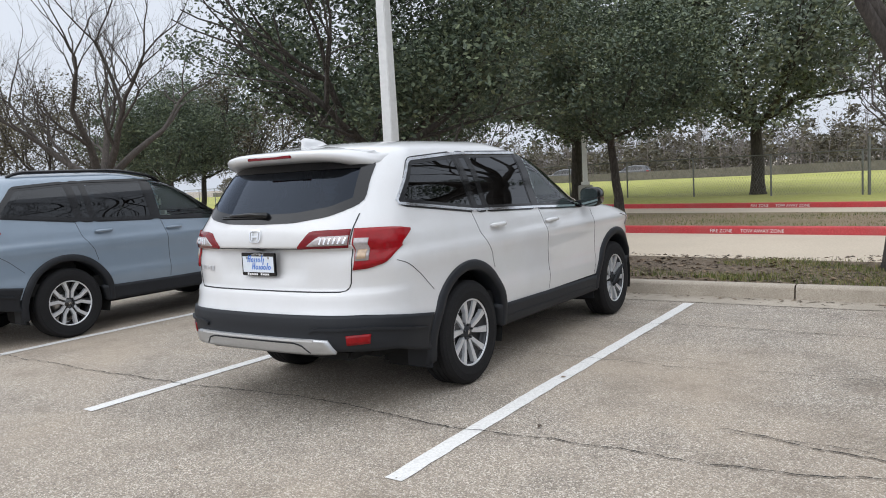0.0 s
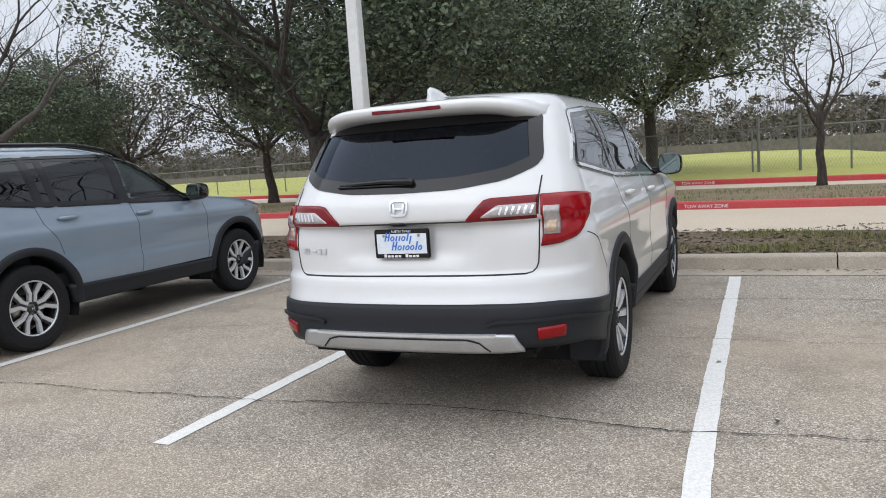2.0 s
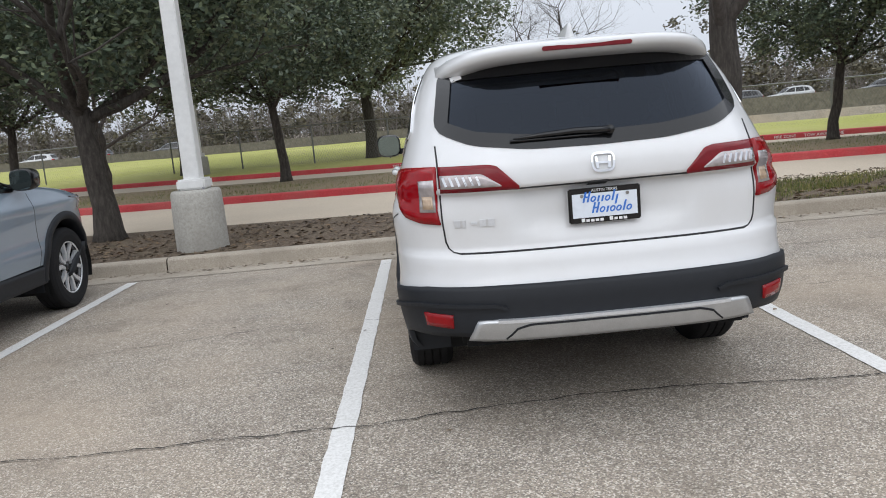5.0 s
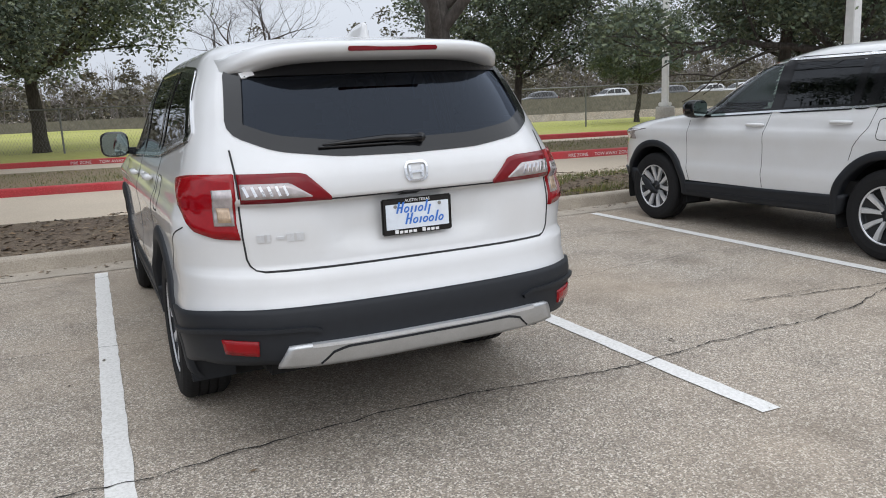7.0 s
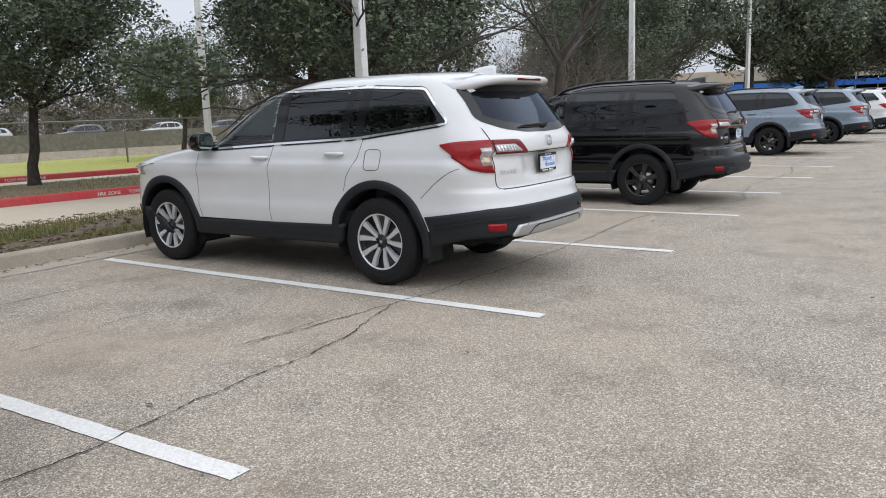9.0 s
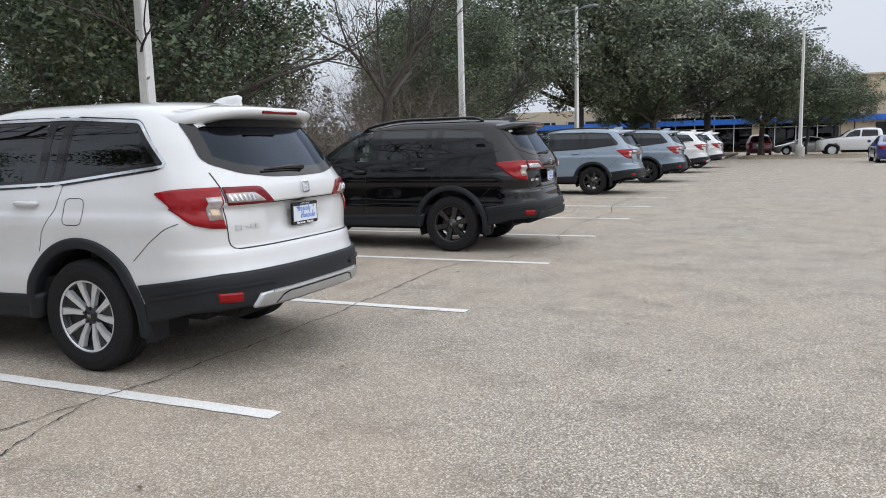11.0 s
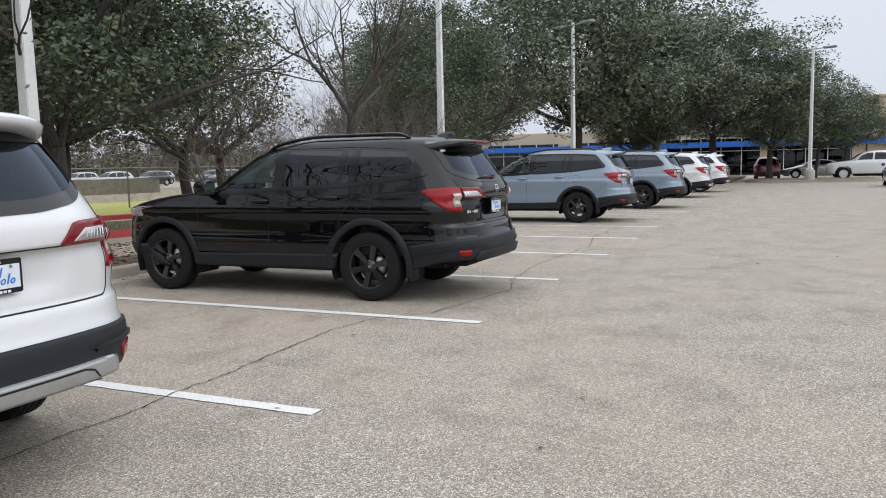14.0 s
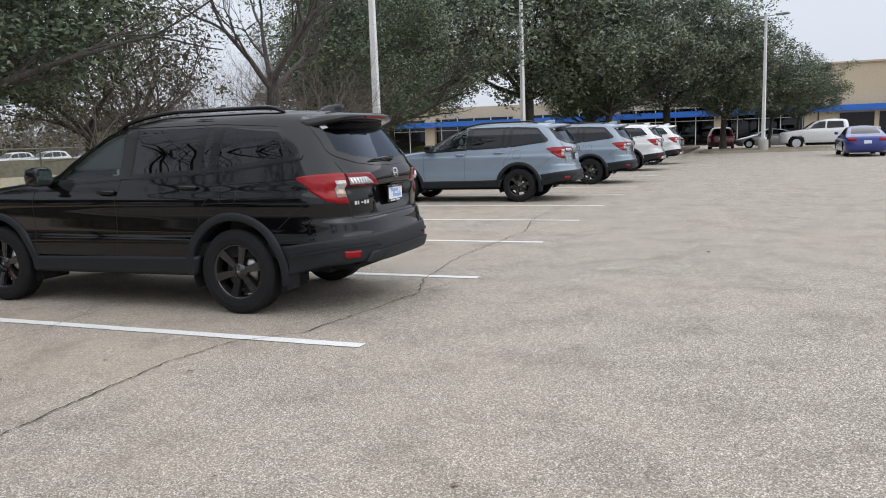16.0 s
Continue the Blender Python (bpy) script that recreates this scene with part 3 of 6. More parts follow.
def shrink(poly, k):
    cx = sum(p[0] for p in poly) / len(poly)
    cy = sum(p[1] for p in poly) / len(poly)
    return [(cx + (u - cx) * (1 - k / max(abs(u - cx) + abs(v - cy), k * 2)), cy + (v - cy) * (1 - k / max(abs(u - cx) + abs(v - cy), k * 2))) for u, v in poly]


def suv_keep(q):
    ys, zs, xs = [v.co.y for v in q], [v.co.z for v in q], [abs(v.co.x) for v in q]
    cy, cz, cx = sum(ys) / 4, sum(zs) / 4, sum(xs) / 4
    for ax in (REAR_AXLE, FRONT_AXLE):
        if cx > 0.6 and min(math.hypot(y - ax, z - WHEEL_R) for y, z in zip(ys, zs)) < 0.47:
            return False
    if cz > 1.14 and cz < 1.7:
        w = SUV.w(cz)
        if cy < SUV.yr(cz) + 0.3 and cx < 0.85 * w:
            return not all(inside(REAR_GLASS, v.co.x, v.co.z) for v in q)
        if cy > SUV.yf(cz) - 0.3 and cx < 0.88 * w:
            return not all(inside(WIN_SCREEN, v.co.x, v.co.z) for v in q)
        for win in (WIN_FRONT, WIN_MID, WIN_QUARTER, WIN_REAR):
            if all(inside(win, v.co.y, v.co.z) for v in q):
                return False
    return True


def wheel(car, x, y, side, style):
    """A wheel with its hub as the part; side is 1 for the right, -1 for the left."""
    b = bmesh.new()
    lathe(b, [(0.0, 0.02), (0.16, 0.02), (0.165, -0.01), (0.165, -0.035), (0.0, -0.035)], 28)
    hub = part("wheel", b, M_DISC, car, "wheel with black tyre", True)
    hub.location = (x, y, WHEEL_R)
    hub.rotation_euler = (0, 0, 0 if side > 0 else math.pi)
    b = bmesh.new()
    R = WHEEL_R
    prof = [(0.238, -0.10), (0.25, -0.115), (0.30, -0.122), (0.345, -0.116), (0.364, -0.10)]
    for g in (-0.066, -0.022, 0.022, 0.066):
        prof += [(R, g - 0.018), (R, g + 0.016), (R - 0.008, g + 0.018), (R - 0.008, g + 0.024)]
    prof = prof[:-2] + [(0.364, 0.10), (0.345, 0.116), (0.30, 0.122), (0.25, 0.115), (0.238, 0.10)]
    lathe(b, prof, 72)
    part("tyre", b, M_TYRE, hub, "", False)
    b = bmesh.new()
    lathe(b, [(0.238, -0.1), (0.222, -0.07), (0.215, 0.03), (0.226, 0.085), (0.240, 0.106), (0.243, 0.100), (0.232, 0.07)], 56)
    part("rim", b, M_RIMGREY if style == "ten" else M_RIMBLACK, hub, "", True)
    if style != "six":
        b = bmesh.new()
        lathe(b, [(0.229, 0.100), (0.2345, 0.108), (0.242, 0.106)], 56)
        part("rim_edge", b, M_ALLOY, hub, "bright machined rim edge", True)
    b = bmesh.new()
    lathe(b, [(0.0, 0.082), (0.03, 0.082), (0.036, 0.074), (0.07, 0.07), (0.078, 0.05), (0.075, 0.01)], 30)
    for k in range(5):
        a = 2 * math.pi * k / 5 + 0.3
        c = Vector((0.072, 0.052 * math.cos(a), 0.052 * math.sin(a)))
        tube(b, [c, c + Vector((0.012, 0, 0))], 0.0095, 6)
    part("hub_cap", b, M_RIMBLACK if style != "ten" else M_RIMGREY, hub, "", True)
    b = bmesh.new()
    box(b, 0.083, 0.0855, -0.012, -0.007, -0.014, 0.014)
    box(b, 0.083, 0.0855, 0.007, 0.012, -0.014, 0.014)
    box(b, 0.083, 0.0855, -0.007, 0.007, -0.003, 0.003)
    part("badge", b, M_CHROME, hub)

    def bar(bm, p0, p1, w0, w1, x0, x1, dep):
        """A spoke as a tapered bar between two points of the wheel's plane."""
        d = (Vector(p1) - Vector(p0)).normalized()
        o = Vector((-d.y, d.x))
        c = []
        for p, w, xx in ((p0, w0, x0), (p1, w1, x1)):
            for s, h in ((-1, xx - dep), (1, xx - dep), (0.8, xx), (-0.8, xx)):
                c.append(bm.verts.new((h, p[0] + o.x * w * s, p[1] + o.y * w * s)))
        for f in ((3, 2, 6, 7), (0, 3, 7, 4), (2, 1, 5, 6), (1, 0, 4, 5), (0, 1, 2, 3), (7, 6, 5, 4)):
            bm.faces.new([c[k] for k in f])

    def polar(r, a):
        return (r * math.cos(a), r * math.sin(a))

    if style == "ten":
        for k in range(5):
            for s in (-1, 1):
                a = 2 * math.pi * k / 5 + 0.31 * s + 0.2
                b = bmesh.new()
                bar(b, polar(0.05, a - 0.16 * s), polar(0.15, a - 0.02 * s), 0.016, 0.021, 0.070, 0.090, 0.03)
                bar(b, polar(0.146, a - 0.025 * s), polar(0.229, a + 0.03), 0.021, 0.029, 0.0895, 0.096, 0.03)
                part("spoke", b, M_ALLOY, hub)
        b = bmesh.new()
        lathe(b, [(0.07, 0.03), (0.215, 0.05), (0.226, 0.07)], 40)
        for k in range(5):
            a = 2 * math.pi * k / 5 + 0.2
            bar(b, polar(0.06, a), polar(0.225, a), 0.03, 0.045, 0.058, 0.082, 0.02)
        part("spoke_pocket", b, M_RIMGREY, hub)
    elif style == "wye":
        for k in range(5):
            a = 2 * math.pi * k / 5 + 0.2
            b = bmesh.new()
            bar(b, polar(0.06, a - 0.42), polar(0.135, a - 0.20), 0.017, 0.018, 0.084, 0.090, 0.03)
            bar(b, polar(0.06, a + 0.42), polar(0.135, a + 0.20), 0.017, 0.018, 0.084, 0.090, 0.03)
            bar(b, polar(0.13, a - 0.21), polar(0.228, a - 0.33), 0.018, 0.023, 0.090, 0.098, 0.03)
            bar(b, polar(0.13, a + 0.21), polar(0.228, a + 0.33), 0.018, 0.023, 0.090, 0.098, 0.03)
            part("spoke", b, M_ALLOY, hub, "machined silver spoke edge")
            b = bmesh.new()
            bar(b, polar(0.05, a), polar(0.15, a), 0.03, 0.045, 0.07, 0.076, 0.03)
            bar(b, polar(0.14, a - 0.12), polar(0.226, a - 0.25), 0.022, 0.03, 0.076, 0.085, 0.03)
            bar(b, polar(0.14, a + 0.12), polar(0.226, a + 0.25), 0.022, 0.03, 0.076, 0.085, 0.03)
            part("spoke_pocket", b, M_RIMBLACK, hub, "gloss black spoke")
    else:
        for k in range(6):
            a = 2 * math.pi * k / 6 + 0.25
            b = bmesh.new()
            bar(b, polar(0.05, a), polar(0.228, a), 0.03, 0.046, 0.068, 0.092, 0.035)
            bar(b, polar(0.08, a), polar(0.225, a), 0.012, 0.022, 0.074, 0.0955, 0.008)
            part("spoke", b, M_RIMBLACK, hub)
    return hub


def lathe(bm, prof, seg):
    """Turns a profile of (radius, x) about the x axis."""
    rings = []
    for r, x in prof:
        if r < 1e-6:
            rings.append([bm.verts.new((x, 0, 0))])
        else:
            rings.append([bm.verts.new((x, r * math.cos(2 * math.pi * k / seg), r * math.sin(2 * math.pi * k / seg))) for k in range(seg)])
    for a, b in zip(rings, rings[1:]):
        for k in range(seg):
            j = (k + 1) % seg
            if len(a) == 1 and len(b) > 1:
                bm.faces.new((a[0], b[k], b[j]))
            elif len(b) == 1 and len(a) > 1:
                bm.faces.new((a[k], b[0], a[j]))
            elif len(a) > 1:
                bm.faces.new((a[k], b[k], b[j], a[j]))
    bmesh.ops.recalc_face_normals(bm, faces=bm.faces[:])


def text_bm(words, size, depth=0.0):
    """Writing as a mesh lying in the xy plane, centred, from the built-in font."""
    cu = bpy.data.curves.new("writing", "FONT")
    cu.body, cu.size, cu.align_x, cu.align_y, cu.extrude = words, size, "CENTER", "CENTER", depth
    ob = new("writing", cu)
    me = bpy.data.meshes.new_from_object(ob)
    b = bmesh.new()
    b.from_mesh(me)
    bpy.data.objects.remove(ob)
    bpy.data.curves.remove(cu)
    bpy.data.meshes.remove(me)
    return b


def side_chart(s):
    return lambda u, v: SUV.side(u, v, s)


def rear_chart(u, v):
    return SUV.rear(u, v)


def around_chart(s):
    return lambda u, v: SUV.around(u, v, s)


def share(x, z):
    return x / SUV.w(z)


def along(y, z):
    """The around-chart's coordinate of a place y metres forward, at a height."""
    y0 = SUV.rear(0.93 * SUV.w(z), z).y
    if y >= y0:
        return 0.93 + y - y0
    d = max((y - SUV.yr(z)) / SUV.lr(z), 0)
    return max(1 - (1 - d) ** 2, 0) ** (1 / SUV.q(z))


def suv(m, label, paint, style, chrome=True, rails=False, group=""):
    car = thing("suv", label, "car", m, group)
    part("body", SUV.mesh(suv_keep), paint, car, "", True)
    trim = M_CHROME if chrome else M_FRIT
    # floor and cabin
    b = bmesh.new()
    box(b, -0.86, 0.86, 0.35, 3.6, 0.5, 0.62)
    box(b, -0.6, 0.6, 1.7, 4.4, 0.27, 0.33)
    box(b, -0.85, 0.85, 1.72, 3.46, 0.34, 0.42)
    box(b, -0.7, 0.7, 0.4, 4.6, 0.36, 0.44)
    part("floor_pan", b, M_WELL, car)
    for row, (yy, xs) in enumerate(((0.95, (-0.36, 0.36)), (1.75, (-0.45, 0.0, 0.45)), (2.65, (-0.40, 0.40)))):
        for xx in xs:
            b = bmesh.new()
            wdt = 0.2 if row == 1 else 0.25
            box(b, xx - wdt, xx + wdt, yy, yy + 0.13, 0.62, 1.28, 0.05)
            box(b, xx - wdt, xx + wdt, yy + 0.1, yy + 0.55, 0.62, 0.84, 0.05)
            box(b, xx - 0.13, xx + 0.13, yy - 0.01, yy + 0.09, 1.31, 1.47, 0.04)
            part("seat", b, M_PALE_TRIM if row == 2 else M_SEAT, car)
    b = bmesh.new()
    box(b, -0.82, 0.82, 3.2, 3.62, 0.7, 1.13, 0.05)
    part("dashboard", b, M_SEAT, car)
    # glass
    b = bmesh.new()
    panel_fill(b, rear_chart, REAR_GLASS, 0.0)
    part("rear_window", b, M_GLASS_R, car, "dark tinted rear window", True)
    b = bmesh.new()
    ribbon(b, rear_chart, REAR_GLASS, 0.006, 0.004, True, 0.055)
    part("rear_window_border", b, M_FRIT, car)
    b = bmesh.new()
    panel_fill(b, lambda u, v: SUV.front(u, v), WIN_SCREEN, 0.0)
    part("windscreen", b, M_GLASS_F, car, "", True)
    b = bmesh.new()
    ribbon(b, lambda u, v: SUV.front(u, v), WIN_SCREEN, 0.03, 0.004, True, 0.012)
    part("windscreen_border", b, M_FRIT, car)
    for s in (-1, 1):
        ch = side_chart(s)
        for name, win, g in (("front_window", WIN_FRONT, M_GLASS_F), ("rear_door_window", WIN_MID, M_GLASS), ("quarter_window", WIN_QUARTER, M_GLASS), ("cargo_window", WIN_REAR, M_GLASS)):
            b = bmesh.new()
            panel_fill(b, ch, win, 0.003)
            part(name, b, g, car, "", True)
            b = bmesh.new()
            ribbon(b, ch, win, 0.022, 0.005, True, 0.03)
            part("window_frame", b, M_FRIT, car)
        for y0, z0, y1, z1, ww in ((2.365, 1.21, 2.345, 1.66, 0.095), (1.425, 1.25, 1.385, 1.66, 0.055)):
            b = bmesh.new()
            ribbon(b, ch, [(y0, z0), (y1, z1)], ww, 0.007)
            part("pillar", b, M_FRIT, car)
        b = bmesh.new()
        ribbon(b, ch, SIDE_GLASS, 0.018, 0.010, True)
        part("window_trim", b, trim, car, "bright chrome window surround" if chrome else "")
        # door and panel gaps
        for line in ([(3.47, 1.12), (3.49, 0.95), (3.49, 0.62), (3.46, 0.49)], [(2.42, 1.20), (2.47, 1.0), (2.48, 0.62), (2.47, 0.50)],
                     [(1.36, 1.24), (1.40, 1.08), (1.52, 0.92), (1.56, 0.80)], [(0.74, 0.76), (0.60, 0.88), (0.46, 0.97), (0.38, 1.00)]):
            b = bmesh.new()
            ribbon(b, ch, line, 0.0045, 0.0012)
            part("panel_gap", b, M_SEAM, car)
        b = bmesh.new()
        if s < 0:
            ribbon(b, ch, rounded([(1.15, 0.98), (1.32, 0.98), (1.32, 1.15), (1.15, 1.15)], 0.04), 0.005, 0.0015, True)
            part("fuel_door_gap", b, M_SEAM, car)
        else:
            b.free()
        # handles
        for hy, hz in ((2.58, 1.085), (1.66, 1.118)):
            b = bmesh.new()
            pts = []
            for k in range(9):
                t = k / 8
                p = ch(hy - 0.11 + 0.22 * t, hz)
                p.x += s * (0.010 + 0.028 * math.sin(math.pi * t) ** 0.5)
                pts.append(p)
            tube(b, pts, [0.008] + [0.017] * 7 + [0.008], 8)
            part("door_handle", b, paint, car, "", True)
            b = bmesh.new()
            ribbon(b, ch, [(hy - 0.09, hz - 0.004), (hy + 0.05, hz - 0.004)], 0.045, 0.002)
            part("handle_recess", b, M_SEAM if paint is M_BLACK else paint, car)
        # sill, arches, mirror
        b = bmesh.new()
        patch(b, ch, [(1.64, 0.335), (3.56, 0.325)], [(1.58, 0.505), (3.56, 0.470)], 30, 5, 0.014, 0.05)
        part("sill", b, M_CLAD, car, "", True)
        if style == "ten":
            b = bmesh.new()
            ribbon(b, ch, [(1.72, 0.40), (3.5, 0.375)], 0.012, 0.019)
            part("sill_trim", b, M_CLAD, car)
        for ax, a0, a1, wide in ((REAR_AXLE, -4, 194, 0.0), (FRONT_AXLE, -12, 184, 0.0)):
            b = bmesh.new()
            rows = []
            for rr, off in ((0.535, -0.012), (0.532, 0.008), (0.52, 0.016), (0.485, 0.022), (0.458, 0.020), (0.450, 0.0), (0.462, -0.14)):
                row = []
                for k in range(41):
                    a = radians(a0 + (a1 - a0) * k / 40)
                    y, z = ax + rr * math.cos(a), WHEEL_R + rr * math.sin(a) * (0.985 if rr > 0.5 else 1)
                    p = ch(y, max(z, 0.23))
                    row.append((p.x + s * off, y, z))
                rows.append(row)
            grid(b, rows)
            part("wheel_arch", b, M_CLAD, car, "black plastic wheel arch", True)
            b = bmesh.new()
            rows = []
            for xx in (0.90, 0.5):
                rows.append([(s * xx, ax + 0.475 * math.cos(radians(a)), WHEEL_R + 0.475 * math.sin(radians(a))) for a in range(-20, 201, 10)])
            rows.append([(s * 0.49, ax, WHEEL_R)] * len(rows[0]))
            grid(b, rows[:2])
            box(b, min(s * 0.5, s * 0.46), max(s * 0.5, s * 0.46), ax - 0.45, ax + 0.45, 0.24, 0.85)
            part("wheel_well", b, M_WELL, car)
            wheel(car, s * 0.805, ax, s, style)
        b = bmesh.new()
        box(b, min(s * 0.70, s * 0.90), max(s * 0.70, s * 0.90), 0.70, 0.715, 0.23, 0.5, 0.004)
        part("mud_flap", b, M_CLAD, car)
        b = bmesh.new()
        box(b, min(s * 0.70, s * 0.88), max(s * 0.70, s * 0.88), 3.53, 3.545, 0.24, 0.45, 0.004)
        part("mud_flap", b, M_CLAD, car)
        b = bmesh.new()
        rows = []
        for k, (yy, sc) in enumerate(((3.22, 0.86), (3.235, 0.97), (3.26, 1.0), (3.32, 0.98), (3.38, 0.85), (3.42, 0.55), (3.43, 0.1))):
            rows.append([(s * (1.000 + 0.098 * sc * math.copysign(abs(math.cos(a)) ** 0.6, math.cos(a))), yy, 1.24 + 0.092 * sc * math.copysign(abs(math.sin(a)) ** 0.6, math.sin(a))) for a in (2 * math.pi * q / 20 for q in range(21))])
        grid(b, rows)
        mir = part("door_mirror", b, M_FRIT, car, "", True)
        b = bmesh.new()
        prism(b, [(1.000 + 0.086 * math.copysign(abs(math.cos(a)) ** 0.6, math.cos(a)), 1.24 + 0.079 * math.copysign(abs(math.sin(a)) ** 0.6, math.sin(a))) for a in (2 * math.pi * q / 20 for q in range(20))], 0, 0.012)
        for v in b.verts:
            v.co = Vector((s * v.co.x, 3.217 + v.co.z, v.co.y))
        bmesh.ops.recalc_face_normals(b, faces=b.faces[:])
        part("mirror_glass", b, M_MIRROR, mir)
        b = bmesh.new()
        box(b, min(s * 0.82, s * 0.95), max(s * 0.82, s * 0.95), 3.26, 3.36, 1.165, 1.21, 0.015)
        part("mirror_stalk", b, M_CLAD, mir)
        # lamps at the rear corner
        ac = around_chart(s)
        out_lo = [(share(0.712, 0.955), 0.955), (along(0.23, 0.962), 0.962), (along(0.30, 0.985), 0.985), (along(0.38, 1.04), 1.04), (along(0.47, 1.115), 1.115), (along(0.56, 1.170), 1.170)]
        out_hi = [(share(0.712, 1.208), 1.208), (along(0.26, 1.207), 1.207), (along(0.32, 1.206), 1.206), (along(0.40, 1.203), 1.203), (along(0.48, 1.196), 1.196), (along(0.565, 1.182), 1.182)]
        b = bmesh.new()
        patch(b, ac, out_lo, out_hi, 26, 8, 0.012, 0.012)
        lamp = part("tail_light", b, M_RED_LENS, car, "red and clear tail light", True)
        b = bmesh.new()
        patch(b, ac, [(share(0.724, 1.01), 1.01), (0.85, 1.01)], [(share(0.724, 1.15), 1.15), (0.885, 1.146)], 12, 4, 0.016, 0.004)
        part("reverse_lens", b, M_CLEAR_LENS, lamp, "clear lens", True)
        b = bmesh.new()
        patch(b, ac, [(share(0.733, 1.02), 1.022), (0.835, 1.022)], [(share(0.733, 1.08), 1.078), (0.855, 1.078)], 8, 3, 0.018, 0.004)
        part("indicator_lens", b, M_AMBER, lamp, "amber indicator lens", True)
        b = bmesh.new()
        patch(b, rear_chart, [(s * 0.700, 1.100), (s * 0.55, 1.100), (s * 0.365, 1.100)], [(s * 0.700, 1.207), (s * 0.49, 1.205), (s * 0.455, 1.198), (s * 0.365, 1.108)], 24, 5, 0.010, 0.010)
        inner = part("gate_light", b, M_DARK_RED, car, "dark red tail light on the liftgate", True)
        b = bmesh.new()
        patch(b, rear_chart, [(s * 0.695, 1.112), (s * 0.44, 1.112)], [(s * 0.695, 1.168), (s * 0.52, 1.168), (s * 0.44, 1.116)], 16, 3, 0.013, 0.004)
        part("clear_lens", b, M_CLEAR_LENS, inner, "clear lens", True)
        for k in range(6):
            b = bmesh.new()
            x0 = s * (0.53 + 0.028 * k)
            ribbon(b, rear_chart, [(x0, 1.122), (x0 + s * 0.012, 1.158)], 0.010, 0.0155)
            part("lamp_rib", b, M_CHROME, inner)
        # reflector and bumper edge
        b = bmesh.new()
        patch(b, rear_chart, [(s * 0.69, 0.503), (s * 0.80, 0.508)], [(s * 0.69, 0.560), (s * 0.81, 0.566)], 10, 3, 0.022, 0.01)
        part("reflector", b, M_RED_LENS, car, "red bumper reflector", True)
        b = bmesh.new()
        ribbon(b, ac, [(share(0.46, 0.6), 0.585), (share(0.5, 0.6), 0.602), (share(0.82, 0.6), 0.602), (along(0.34, 0.6), 0.578), (along(0.62, 0.5), 0.53)], 0.016, 0.030)
        part("bumper_edge", b, M_CLAD, car)
        b = bmesh.new()
        patch(b, lambda u, v: SUV.front(u, v), [(s * 0.45, 0.86), (s * 0.9, 0.90)], [(s * 0.5, 0.97), (s * 0.93, 1.02)], 14, 4, 0.008, 0.01)
        part("headlight", b, M_CLEAR_LENS, car, "", True)
        if rails:
            b = bmesh.new()
            pts = []
            for k in range(25):
                t = k / 24
                yy = 0.82 + 1.85 * t
                pts.append((s * 0.585, yy, SUV_roof(yy, 0.585) + 0.034 * min(1, min(t, 1 - t) / 0.06) + 0.004))
            tube(b, pts, [0.012] + [0.019] * 23 + [0.012], 8)
            part("roof_rail", b, M_FRIT, car, "gloss black roof rail", True)
    # bumper cladding
    b = bmesh.new()

    def signed(u, v):
        return SUV.around(abs(u), v, 1 if u >= 0 else -1)
    low = [(0.0, 0.455), (0.5, 0.455), (0.72, 0.462), (along(0.34, 0.46), 0.448), (along(0.70, 0.36), 0.36)]
    top = [(0.0, 0.682), (0.5, 0.684), (0.85, 0.68), (along(0.4, 0.65), 0.652), (along(0.70, 0.6), 0.612)]
    patch(b, signed, [(-u, v) for u, v in low[:0:-1]] + low, [(-u, v) for u, v in top[:0:-1]] + top, 84, 10, 0.014, 0.014)
    part("rear_bumper", b, M_CLAD, car, "black plastic lower bumper", True)
    b = bmesh.new()
    box(b, -0.66, 0.66, 0.16, 0.75, 0.38, 0.45, 0.02)
    part("bumper_underside", b, M_WELL, car)
    b = bmesh.new()
    patch(b, rear_chart, [(-0.625, 0.462), (-0.56, 0.458), (0.56, 0.458), (0.625, 0.462)], [(-0.585, 0.536), (-0.5, 0.540), (0.5, 0.540), (0.585, 0.536)], 40, 6, 0.040, 0.02)
    skid = part("skid_plate", b, M_SKID if chrome else M_CLAD, car, "satin silver bumper insert" if chrome else "", True)
    b = bmesh.new()
    ribbon(b, rear_chart, [(-0.47, 0.468), (-0.42, 0.508), (-0.36, 0.518), (0.36, 0.518), (0.42, 0.508), (0.47, 0.468)], 0.007, 0.043)
    part("skid_groove", b, M_CLAD, skid)
    b = bmesh.new()
    ribbon(b, rear_chart, [(-0.5, 0.534), (0.5, 0.534)], 0.014, 0.044)
    part("skid_lip", b, M_ALLOY if chrome else M_CLAD, skid)
    b = bmesh.new()
    patch(b, lambda u, v: SUV.front(u, v), [(-0.9, 0.30), (0.9, 0.30)], [(-0.92, 0.56), (0.92, 0.56)], 40, 6, 0.012, 0.012)
    part("front_bumper", b, M_CLAD, car, "", True)
    b = bmesh.new()
    patch(b, lambda u, v: SUV.front(u, v), [(-0.5, 0.66), (0.5, 0.66)], [(-0.5, 0.92), (0.5, 0.92)], 20, 6, 0.008, 0.01)
    part("grille", b, M_FRIT, car, "", True)
    # liftgate gaps and ledge
    b = bmesh.new()
    ribbon(b, rear_chart, [(-0.706, 1.30), (-0.706, 0.97), (-0.697, 0.87), (-0.68, 0.832), (-0.64, 0.822), (0.64, 0.822), (0.68, 0.832), (0.697, 0.87), (0.706, 0.97), (0.706, 1.30)], 0.006, 0.002)
    part("liftgate_gap", b, M_SEAM, car)
